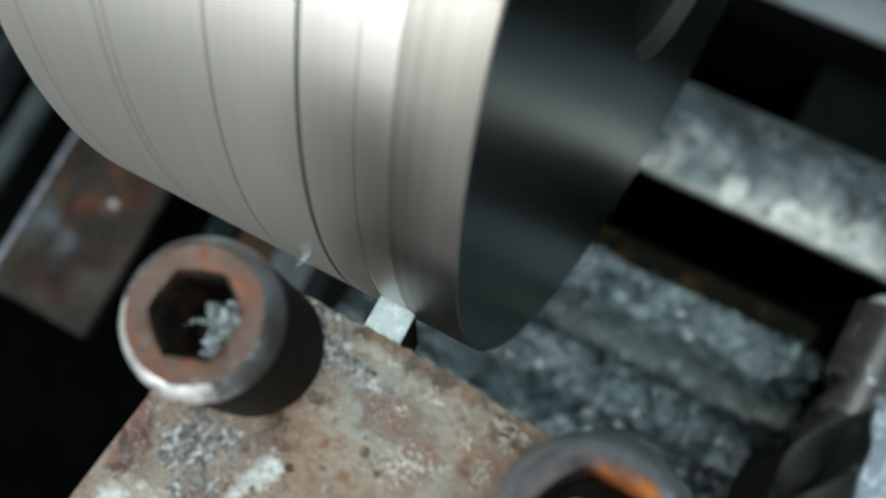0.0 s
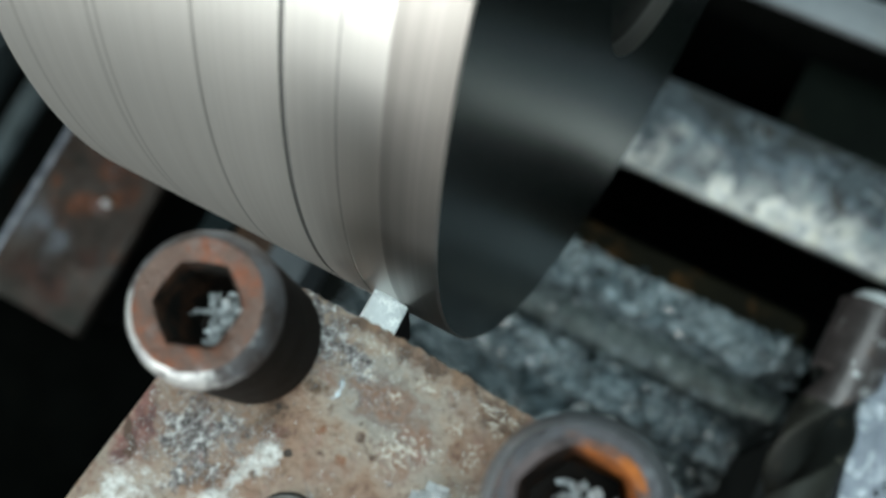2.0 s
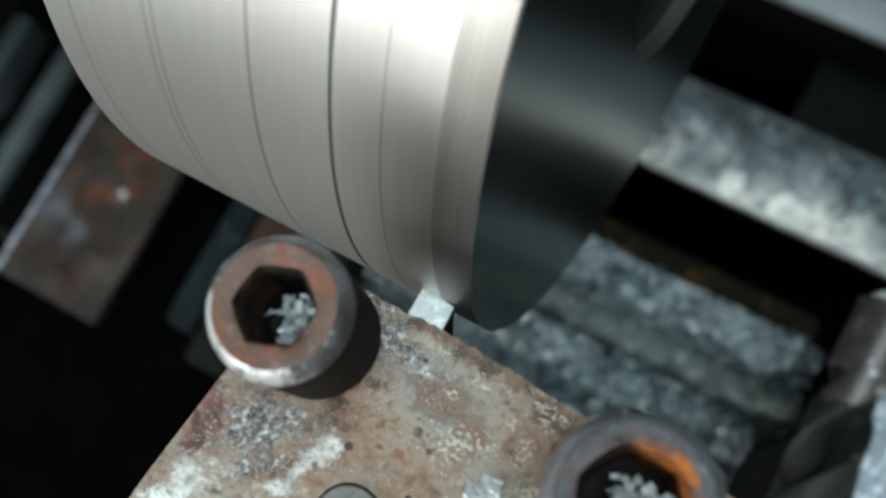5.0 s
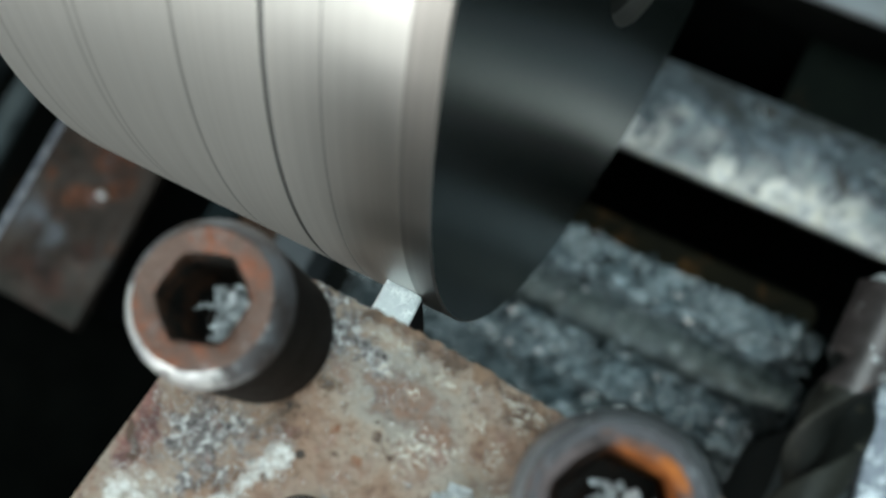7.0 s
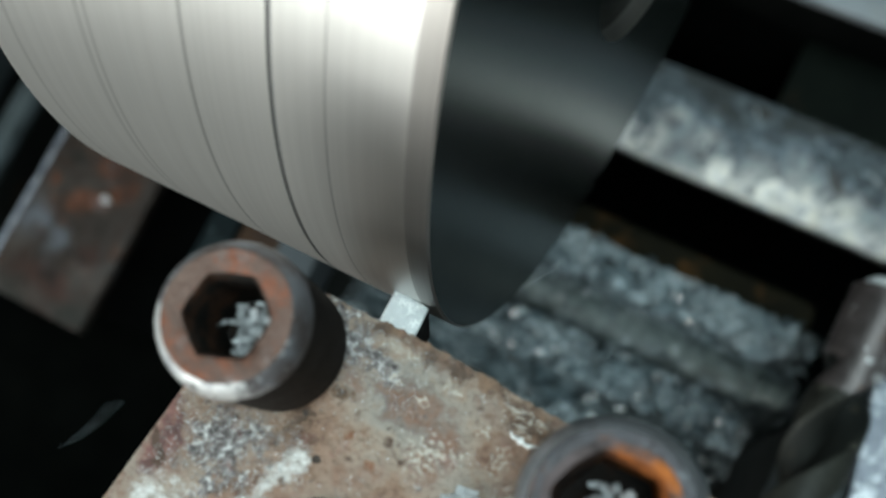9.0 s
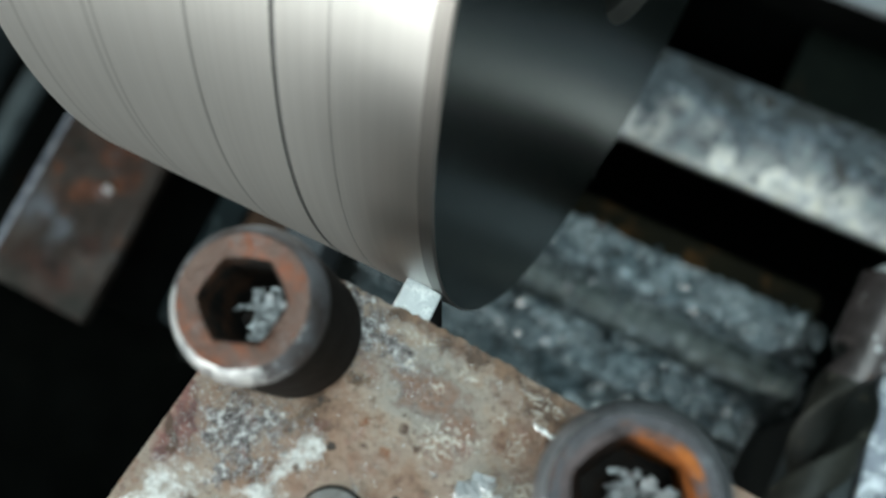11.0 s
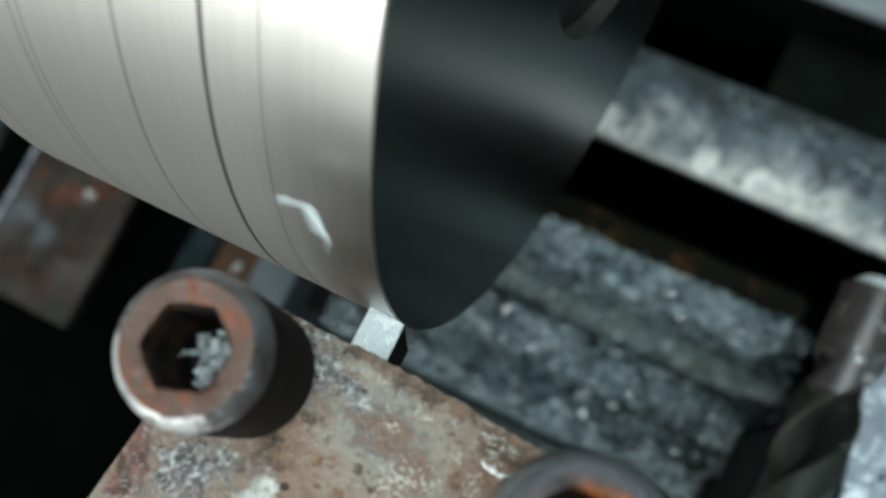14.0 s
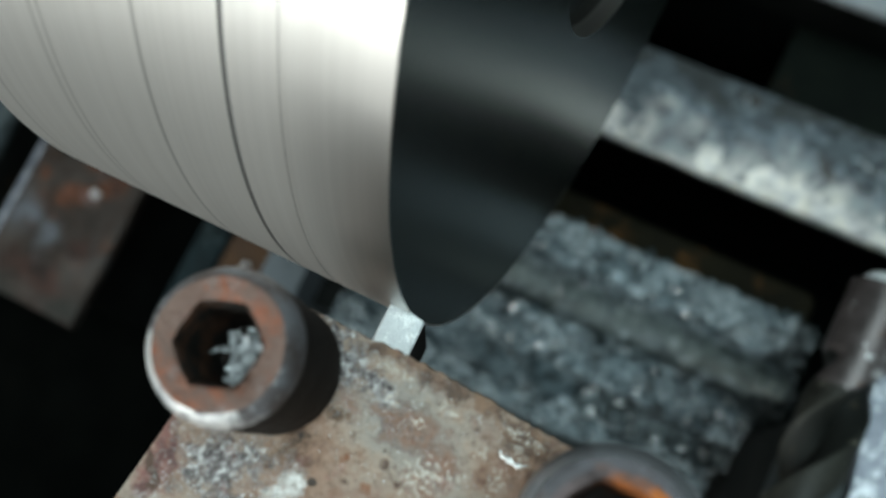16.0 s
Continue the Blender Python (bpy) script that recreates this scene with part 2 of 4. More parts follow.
def bevel_material():
    """A browned screw edge with the window's highlight painted on its front left as bright metal."""
    m, n, l, b = graph("highlit_screw_edge")
    col = ramp_node(n, l, noise_node(n, l, 420.0, 5.0, 0.65), [(0.36, (0.05, 0.034, 0.031)), (0.5, (0.088, 0.076, 0.077)), (0.64, (0.135, 0.132, 0.143))])
    # bright patches painted where the window's highlight falls
    bare = spots(n, l, [(-5.0, -2.6, 3.4, 2.2, 118), (-3.4, -4.4, 3.6, 2.4, 142), (-0.9, -5.4, 3.3, 2.2, 170), (1.6, -5.2, 2.8, 1.5, 18)], 500.0, 0.61, 3.0, 0.0150)
    col = mix_node(n, l, bare, col, ramp_node(n, l, noise_node(n, l, 260.0, 4.0, 0.6), [(0.36, (0.32, 0.325, 0.345)), (0.58, (0.68, 0.675, 0.67))]))
    l.new(col, b.inputs["Base Color"])
    l.new(ramp_node(n, l, bare, [(0.0, 0.62), (1.0, 0.42)]), b.inputs["Roughness"])
    l.new(ramp_node(n, l, bare, [(0.0, 0.25), (1.0, 0.45)]), b.inputs["Metallic"])
    bp = n.new("ShaderNodeBump")
    bp.inputs["Strength"].default_value, bp.inputs["Distance"].default_value = 0.5, 0.0003
    l.new(noise_node(n, l, 900.0, 4.0, 0.7), bp.inputs["Height"])
    l.new(bp.outputs["Normal"], b.inputs["Normal"])
    return m


BEVEL = bevel_material()
DARKEDGE = worn("dark_screw_edge", (0.36, 0.37, 0.395), (0.19, 0.19, 0.20), [((0.12, 0.07, 0.055), 240.0, 0.60)], 1500.0, (0.32, 0.48), 0.7, 0.35, 260.0)
PIN = worn("dull_pin_steel", (0.24, 0.235, 0.23), (0.12, 0.11, 0.10), [((0.16, 0.09, 0.06), 300.0, 0.60)], 1500.0, (0.38, 0.6), 0.3, 0.5, 240.0)
# black oxide on the screws; on socket floors and tool sides, painted shade
HEADSIDE = worn("oxide_and_shade_black", (0.014, 0.010, 0.008), (0.006, 0.0045, 0.004), [((0.026, 0.012, 0.007), 300.0, 0.6)], 1500.0, (0.6, 0.85), 0.0, 0.4, gloss=0.12)


def socket_material(name, low, high, places):
    """Socket rust with its lit side painted orange and the shaded rest painted dark."""
    m, n, l, b = graph(name)
    col = ramp_node(n, l, noise_node(n, l, 420.0, 4.0, 0.65), [(0.38, low), (0.6, high)])
    # mask of the side the window lights, broken up by noise
    fresh = spots(n, l, places, 420.0, 0.56, 1.9, 0.0140, 0.2)
    col = mix_node(n, l, fresh, col, ramp_node(n, l, noise_node(n, l, 700.0, 4.0, 0.7), [(0.38, (0.15, 0.045, 0.013)), (0.56, (0.42, 0.13, 0.03))]))
    l.new(col, b.inputs["Base Color"])
    b.inputs["Roughness"].default_value = 0.75
    b.inputs["Specular IOR Level"].default_value = 0.2
    return m


RUSTSOCKET = socket_material("side_lit_rust_socket", (0.006, 0.005, 0.005), (0.030, 0.017, 0.012), [(2.0, 4.0, 4.8, 3.0, -27), (4.3, 0.9, 3.8, 2.8, 103)])
# rust brown, darkened towards black for the shade inside the socket
SOCKET = worn("shaded_rust_socket", (0.055, 0.022, 0.010), (0.012, 0.006, 0.004), [((0.006, 0.005, 0.004), 240.0, 0.44)], 1500.0, (0.6, 0.9), 0.0, 0.6, gloss=0.2)
CARBIDE = worn("bright_tool_steel", (0.84, 0.85, 0.85), (0.55, 0.56, 0.57), [((0.93, 0.93, 0.92), 500.0, 0.52), ((0.09, 0.09, 0.09), 1300.0, 0.655)], 2500.0, (0.3, 0.5), 0.5, 0.4)
RAIL = worn("grey_painted_rail", (0.33, 0.35, 0.375), (0.22, 0.24, 0.26), [((0.30, 0.27, 0.20), 30.0, 0.66)], 300.0, (0.45, 0.7), 0.1, 0.3, 40.0)


def way_material():
    """The bed's way: bright along its front, blue-grey behind, darkest at the back, with dark oil stains."""
    m, n, l, b = graph("chip_covered_way")
    coord = n.new("ShaderNodeTexCoord").outputs["Object"]
    sep = n.new("ShaderNodeSeparateXYZ")
    l.new(coord, sep.inputs[0])
    wide = noise_node(n, l, 34.0, 4.0, 0.55)
    mid = noise_node(n, l, 135.0, 6.0, 0.65)
    fine = noise_node(n, l, 500.0, 3.0, 0.7)
    sway = n.new("ShaderNodeMath")
    sway.operation = "MULTIPLY_ADD"
    sway.inputs[1].default_value = 0.080
    l.new(wide, sway.inputs[0])
    l.new(sep.outputs["Y"], sway.inputs[2])
    bright_front = ramp_node(n, l, sway.outputs[0], [(0.023, 1.0), (0.032, 0.8), (0.039, 0.25), (0.047, 0.0)])
    grime = ramp_node(n, l, mid, [(0.36, (0.035, 0.044, 0.052)), (0.48, (0.13, 0.155, 0.185)), (0.60, (0.29, 0.335, 0.37))])
    bright = ramp_node(n, l, mid, [(0.36, (0.40, 0.375, 0.38)), (0.46, (0.82, 0.76, 0.74)), (0.57, (0.98, 0.88, 0.78))])
    col = mix_node(n, l, bright_front, grime, bright)
    back = ramp_node(n, l, sway.outputs[0], [(0.047, 0.0), (0.058, 0.85)])
    col = mix_node(n, l, back, col, (0.034, 0.034, 0.031))
    oil = ramp_node(n, l, noise_node(n, l, 58.0, 4.0, 0.6), [(0.57, 0.0), (0.66, 0.75)])
    col = mix_node(n, l, oil, col, (0.07, 0.052, 0.042))
    # darker blue-grey patches, the largest near the cylinder's end
    dusky = spots(n, l, [(66, 4, 14, 26, -10), (72, 12, 16, 9, 0), (110, 20, 14, 8, 20), (150, 18, 22, 7, 0)], 60.0, 0.60, 0.7, 0.0)
    col = mix_node(n, l, dusky, col, ramp_node(n, l, fine, [(0.35, (0.05, 0.062, 0.072)), (0.65, (0.16, 0.185, 0.205))]))
    l.new(col, b.inputs["Base Color"])
    l.new(ramp_node(n, l, bright_front, [(0.0, 0.72), (1.0, 0.55)]), b.inputs["Roughness"])
    l.new(ramp_node(n, l, bright_front, [(0.0, 0.1), (1.0, 0.3)]), b.inputs["Metallic"])
    bp = n.new("ShaderNodeBump")
    bp.inputs["Strength"].default_value, bp.inputs["Distance"].default_value = 0.5, 0.0004
    l.new(fine, bp.inputs["Height"])
    l.new(bp.outputs["Normal"], b.inputs["Normal"])
    return m


BEDWAY = way_material()
# near-black tone holds the deep shade under and between the machine's parts
CASTING = worn("shade_dark_casting", (0.014, 0.016, 0.015), (0.004, 0.005, 0.0048), [((0.032, 0.016, 0.008), 60.0, 0.66)], 500.0, (0.65, 0.9), 0.0, 0.5, 60.0, gloss=0.12)
SLIDE = worn("swarf_dusted_slide", (0.13, 0.175, 0.198), (0.023, 0.039, 0.046), [((0.42, 0.52, 0.57), 260.0, 0.575), ((0.007, 0.012, 0.014), 170.0, 0.52), ((0.014, 0.022, 0.026), 62.0, 0.505)], 500.0, (0.55, 0.9), 0.1, 0.8, 90.0)
RODMAT = worn("oily_screw_steel", (0.15, 0.185, 0.18), (0.04, 0.054, 0.052), [((0.42, 0.47, 0.45), 260.0, 0.56), ((0.015, 0.022, 0.02), 150.0, 0.58)], 500.0, (0.45, 0.75), 0.15, 0.5, 120.0)
# tray coloured almost black in place of the unlit depth below
TRAY = worn("shade_black_tray", (0.0025, 0.003, 0.0027), (0.001, 0.0013, 0.0012), [((0.012, 0.008, 0.005), 20.0, 0.66)], 200.0, (0.8, 0.95), 0.0, 0.5, 20.0, gloss=0.0)


def block_material():
    m, n, l, b = graph("rusty_block")
    col = ramp_node(n, l, noise_node(n, l, 70.0, 5.0, 0.65), [(0.36, (0.012, 0.0085, 0.0065)), (0.5, (0.031, 0.023, 0.019)), (0.62, (0.050, 0.041, 0.036))])
    rust = spots(n, l, [(0, 10, 12, 4.5, 25), (12, 18, 8, 7, 20), (2, 40, 16, 20, 0), (10, 90, 14, 25, 0), (-17, 12, 3, 4, 0)], 90.0, 0.545, 0.4, 0.165, 0.2)
    col = mix_node(n, l, rust, col, ramp_node(n, l, noise_node(n, l, 130.0, 4.0, 0.6), [(0.36, (0.045, 0.018, 0.010)), (0.6, (0.14, 0.049, 0.023))]))
    brown = spots(n, l, [(3, -27, 15, 8, -10), (12, -11, 7, 5, 0), (-14, -24, 7, 6, 0), (14, -38, 14, 6, 0)], 80.0, 0.545, 0.7, 0.165, 0.2)
    col = mix_node(n, l, brown, col, ramp_node(n, l, noise_node(n, l, 110.0, 4.0, 0.6), [(0.38, (0.012, 0.007, 0.005)), (0.6, (0.044, 0.018, 0.013))]))
    bare = spots(n, l, [(-15, -7, 9, 10, 30), (-4, -9, 8, 6, 0)], 70.0, 0.56, 0.9, 0.165, 0.22)
    col = mix_node(n, l, bare, col, (0.10, 0.111, 0.129))
    # near-black patches at the left and along the front
    black_patches = spots(n, l, [(-15, 23, 5, 7, -20), (-11, 7, 2.5, 6, 10), (-16, 40, 6, 9, 0), (-12, -36, 18, 6, -6), (16, -34, 12, 7, 0)], 80.0, 0.58, 0.2, 0.165, 0.2)
    col = mix_node(n, l, black_patches, col, (0.017, 0.016, 0.013))
    l.new(col, b.inputs["Base Color"])
    l.new(ramp_node(n, l, noise_node(n, l, 300.0), [(0.3, 0.5), (0.7, 0.8)]), b.inputs["Roughness"])
    b.inputs["Specular IOR Level"].default_value = 0.3
    return m


BLOCK = block_material()
RUSTBROWN = worn("brown_rust", (0.070, 0.032, 0.010), (0.026, 0.011, 0.0045), [], 500.0, (0.6, 0.9), 0.0, 0.5, 60.0)
HEADPAINT = worn("grimy_headstock_paint", (0.022, 0.028, 0.026), (0.008, 0.010, 0.009), [((0.07, 0.088, 0.09), 17.0, 0.62), ((0.035, 0.022, 0.012), 24.0, 0.58)], 200.0, (0.5, 0.8), 0.0, 0.4, 30.0, gloss=0.3)
CHANNEL = worn("green_black_channel", (0.009, 0.012, 0.009), (0.0035, 0.005, 0.004), [((0.05, 0.030, 0.014), 50.0, 0.62)], 300.0, (0.7, 0.9), 0.0, 0.5, 40.0, gloss=0.1)
STEP = worn("dark_teal_steel", (0.04, 0.052, 0.055), (0.012, 0.017, 0.018), [((0.15, 0.175, 0.185), 150.0, 0.60)], 300.0, (0.5, 0.8), 0.1, 0.4, 60.0)
LEDGE = worn("brown_sludge", (0.018, 0.015, 0.008), (0.005, 0.0048, 0.003), [((0.10, 0.045, 0.014), 32.0, 0.53)], 300.0, (0.7, 0.9), 0.0, 0.5, 40.0, gloss=0.1)
GIB = worn("blue_grey_steel", (0.016, 0.029, 0.034), (0.004, 0.007, 0.008), [((0.045, 0.065, 0.07), 90.0, 0.60), ((0.004, 0.006, 0.006), 60.0, 0.58)], 500.0, (0.6, 0.85), 0.0, 0.3, 60.0, gloss=0.12)
ENDPLATE = worn("dim_blue_grey_steel", (0.13, 0.155, 0.175), (0.07, 0.086, 0.098), [((0.045, 0.05, 0.052), 70.0, 0.62)], 300.0, (0.5, 0.75), 0.1, 0.3, 60.0)
RODSTEEL = worn("grey_rod_steel", (0.10, 0.125, 0.135), (0.045, 0.058, 0.062), [], 500.0, (0.45, 0.7), 0.2, 0.3, 60.0)
DRILL = worn("browned_steel", (0.15, 0.128, 0.128), (0.05, 0.042, 0.041), [((0.10, 0.06, 0.04), 110.0, 0.58), ((0.62, 0.62, 0.63), 150.0, 0.575)], 700.0, (0.28, 0.5), 0.6, 0.3, 90.0)
FLUTE = worn("oily_flute", (0.012, 0.013, 0.011), (0.004, 0.005, 0.0045), [((0.03, 0.026, 0.018), 150.0, 0.60)], 700.0, (0.5, 0.8), 0.1, 0.3, 90.0, gloss=0.2)
LAND = worn("oily_land", (0.032, 0.033, 0.027), (0.010, 0.010, 0.0085), [((0.20, 0.185, 0.145), 170.0, 0.61)], 700.0, (0.45, 0.7), 0.2, 0.3, 90.0, gloss=0.3)
RUBBED = worn("rubbed_steel_end", (0.93, 0.94, 0.95), (0.74, 0.74, 0.75), [((0.2, 0.18, 0.18), 200.0, 0.66)], 700.0, (0.4, 0.6), 0.1, 0.3, 120.0)
ZINC = worn("zinc_sheet", (0.36, 0.39, 0.455), (0.14, 0.155, 0.19), [((0.80, 0.83, 0.88), 190.0, 0.545), ((0.04, 0.05, 0.065), 170.0, 0.59)], 700.0, (0.4, 0.65), 0.3, 0.6, 140.0)
BRIGHTCHIP = worn("clean_aluminium_chips", (0.82, 0.82, 0.81), (0.60, 0.60, 0.60), [], 900.0, (0.25, 0.45), 0.6, 0.2)
FOIL = worn("torn_foil", (0.72, 0.72, 0.73), (0.42, 0.42, 0.43), [], 900.0, (0.45, 0.65), 0.2, 0.2)
DULLCHIP = worn("dusty_chips", (0.62, 0.56, 0.53), (0.34, 0.32, 0.31), [], 900.0, (0.5, 0.8), 0.0, 0.2)
SLIDECHIP = worn("dusty_slide_chips", (0.48, 0.565, 0.60), (0.17, 0.215, 0.235), [], 900.0, (0.45, 0.7), 0.2, 0.2)
CHIP = worn("aluminium_chips", (0.52, 0.55, 0.58), (0.30, 0.32, 0.34), [], 900.0, (0.3, 0.5), 0.6, 0.2)
GREYCHIP = worn("oily_chips", (0.21, 0.25, 0.265), (0.055, 0.07, 0.076), [((0.035, 0.042, 0.042), 140.0, 0.55)], 900.0, (0.4, 0.6), 0.4, 0.2, 200.0)
DUST = worn("grey_filings", (0.40, 0.385, 0.38), (0.18, 0.17, 0.167), [], 900.0, (0.35, 0.6), 0.4, 0.2)
# lip with the same lit orange side painted in
RUSTLIP = socket_material("rust_brown_lip", (0.045, 0.036, 0.036), (0.125, 0.098, 0.10), [(2.3, 4.3, 3.6, 1.3, -27), (4.7, 1.6, 3.4, 1.2, 108)])
WALL = worn("dingy_wall", (0.20, 0.20, 0.19), (0.12, 0.12, 0.115), [], 40.0, (0.8, 0.95), 0.0, 0.3, 2.0, 0.003)
FLOOR = worn("oily_concrete", (0.14, 0.137, 0.13), (0.07, 0.07, 0.067), [], 30.0, (0.6, 0.9), 0.0, 0.3, 2.0, 0.002)
CEIL = worn("smoky_boards", (0.16, 0.155, 0.15), (0.09, 0.09, 0.085), [], 30.0, (0.8, 0.95), 0.0, 0.3, 1.5, 0.002)
FRAME = worn("grey_frame_paint", (0.45, 0.46, 0.46), (0.35, 0.36, 0.36), [], 60.0, (0.4, 0.6), 0.0, 0.2, 5.0)


# ---- mesh helpers (millimetres in, metres out) ----
def thing(name, x, y, z, label, category, group="", kind=""):
    ob = new(name)
    ob.location = at(x, y, z)
    ob.empty_display_size = 0.01
    return tagged(ob, label, category, group, kind)


def mesh_of(name, bm, mats, smooth=None):
    bmesh.ops.scale(bm, vec=(MM, MM, MM), verts=bm.verts)
    bmesh.ops.recalc_face_normals(bm, faces=bm.faces)
    me = bpy.data.meshes.new(name)
    bm.to_mesh(me)
    bm.free()
    for m in mats if isinstance(mats, (list, tuple)) else [mats]:
        me.materials.append(m)
    if smooth:
        me.set_sharp_from_angle(angle=radians(smooth))
        me.polygons.foreach_set("use_smooth", [True] * len(me.polygons))
    return me


def part(name, bm, mats, parent, label="", smooth=30):
    ob = new(name, mesh_of(name, bm, mats, smooth))
    ob.parent = parent
    return tagged(ob, label)


def single(name, bm, mats, x, y, z, label, category, group="", kind="", smooth=30):
    ob = new(name, mesh_of(name, bm, mats, smooth))
    ob.location = at(x, y, z)
    return tagged(ob, label, category, group, kind)


def box(x0, x1, y0, y1, z0, z1, bevel=0.0, segs=2, bm=None):
    bm = bm or bmesh.new()
    made = bmesh.ops.create_cube(bm, size=1.0)["verts"]
    bmesh.ops.scale(bm, vec=(x1 - x0, y1 - y0, z1 - z0), verts=made)
    bmesh.ops.translate(bm, vec=((x0 + x1) / 2, (y0 + y1) / 2, (z0 + z1) / 2), verts=made)
    if bevel:
        edges = list({e for v in made for e in v.link_edges})
        bmesh.ops.bevel(bm, geom=edges, offset=bevel, segments=segs, profile=0.6, affect="EDGES")
    return bm


def revolve(profile, axis="z", segs=64, mats=None):
    """Turn a profile of (radius, height) round an axis; a radius of 0 closes the end. mats: a material index for each step."""
    bm = bmesh.new()
    rings = []
    for r, h in profile:
        ring = []
        for k in range(1 if r == 0 else segs):
            a = 2 * math.pi * k / segs
            p = (r * math.cos(a), r * math.sin(a), h)
            ring.append(bm.verts.new(p if axis == "z" else (h, p[0], p[1]) if axis == "x" else (p[1], h, p[0])))
        rings.append(ring)
    for j, (a, b) in enumerate(zip(rings, rings[1:])):
        for k in range(segs):
            q = (k + 1) % segs
            if len(a) == 1 and len(b) == 1:
                break
            f = bm.faces.new((a[0], b[k], b[q]) if len(a) == 1 else (a[k], a[q], b[0]) if len(b) == 1 else (a[k], a[q], b[q], b[k]))
            f.material_index = mats[j] if mats else 0
    return bm


# ---- the room ----
def slab(name, lo, hi, mat, category, label):
    bm = bmesh.new()
    made = bmesh.ops.create_cube(bm, size=1.0)["verts"]
    bmesh.ops.scale(bm, vec=[b - a for a, b in zip(lo, hi)], verts=made)
    bmesh.ops.translate(bm, vec=[(a + b) / 2 for a, b in zip(lo, hi)], verts=made)
    me = bpy.data.meshes.new(name)
    bm.to_mesh(me)
    bm.free()
    me.materials.append(mat)
    return tagged(new(name, me), label, category, kind="structure")


slab("floor", (-2.6, -2.0, -0.1), (2.2, 2.0, 0.0), FLOOR, "floor", "oil-darkened concrete workshop floor")

RX0, RX1, RY0, RY1 = ROOF_X - ROOF_W / 2, ROOF_X + ROOF_W / 2, ROOF_Y - ROOF_W / 2, ROOF_Y + ROOF_W / 2
roof = slab("ceiling", (-2.6, -2.0, 2.6), (RX0, 2.0, 2.7), CEIL, "ceiling", "dark workshop ceiling with a square rooflight")
for lo, hi in (((RX1, -2.0, 2.6), (2.2, 2.0, 2.7)), ((RX0, -2.0, 2.6), (RX1, RY0, 2.7)), ((RX0, RY1, 2.6), (RX1, 2.0, 2.7))):
    piece = slab("ceiling_panel", lo, hi, CEIL, "", "")
    piece.parent = roof
    del piece["kind"]
slab("wall_north", (-2.6, 1.9, 0.0), (2.2, 2.0, 2.6), WALL, "wall", "dingy grey workshop wall")
slab("wall_west", (-2.7, -2.0, 0.0), (-2.6, 2.0, 2.6), WALL, "wall", "dingy grey workshop wall")
slab("wall_east", (2.2, -2.0, 0.0), (2.3, 2.0, 2.6), WALL, "wall", "dingy grey workshop wall")
X0, X1, Z0, Z1 = WIN_X - WIN_W / 2, WIN_X + WIN_W / 2, WIN_Z - WIN_H / 2, WIN_Z + WIN_H / 2
south = slab("wall_south", (-2.6, -1.9, 0.0), (2.2, -1.75, Z0), WALL, "wall", "dingy grey wall with a wide window")
for lo, hi in (((-2.6, -1.9, Z1), (2.2, -1.75, 2.6)), ((-2.6, -1.9, Z0), (X0, -1.75, Z1)), ((X1, -1.9, Z0), (2.2, -1.75, Z1))):
    piece = slab("wall_panel", lo, hi, WALL, "", "")
    piece.parent = south
    del piece["kind"]
win = slab("window_1", (X0, -1.88, Z0), (X1, -1.80, Z0 + 0.05), FRAME, "window", "wide grey-framed workshop window")
for lo, hi in (((X0, -1.88, Z1 - 0.05), (X1, -1.80, Z1)), ((X0, -1.88, Z0 + 0.05), (X0 + 0.05, -1.80, Z1 - 0.05)), ((X1 - 0.05, -1.88, Z0 + 0.05), (X1, -1.80, Z1 - 0.05))):
    piece = slab("window_frame", lo, hi, FRAME, "", "")
    piece.parent = win
    del piece["kind"]


# ---- lathe bed, ways, tray ----
def build_bed():
    bed = thing("lathe_bed", 0, 60, -1150, "dark cast-iron lathe bed with bright swarf-littered ways", "lathe")
    up = 1150
    part("front_way", box(-420, 420, -16.6, 25, up - 309, up - 300.5, 3), BEDWAY, bed, "worn bright way strewn with chips")
    part("way_web", box(-420, 420, 2, 18, up - 445, up - 309.5, 2), CASTING, bed, "casting toned near-black for shade")
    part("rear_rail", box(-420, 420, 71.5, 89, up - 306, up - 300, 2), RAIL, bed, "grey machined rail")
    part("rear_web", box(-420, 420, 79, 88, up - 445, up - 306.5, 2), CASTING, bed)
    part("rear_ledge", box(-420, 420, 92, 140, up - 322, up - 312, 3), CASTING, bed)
    part("channel_floor", box(33, 420, 18.3, 78.7, up - 352, up - 345, 2), CHANNEL, bed, "dark green-black channel between the ways")
    part("chip_tray", box(-600, 500, -300, 240, up - 470, up - 446, 4), TRAY, bed, "chip tray toned black for deep shade")
    for x in (-480, 380):
        for y in (-260, 180):
            part("leg", box(x - 40, x + 40, y - 30, y + 30, 0, up - 471, 6), CASTING, bed)
    return bed


build_bed()


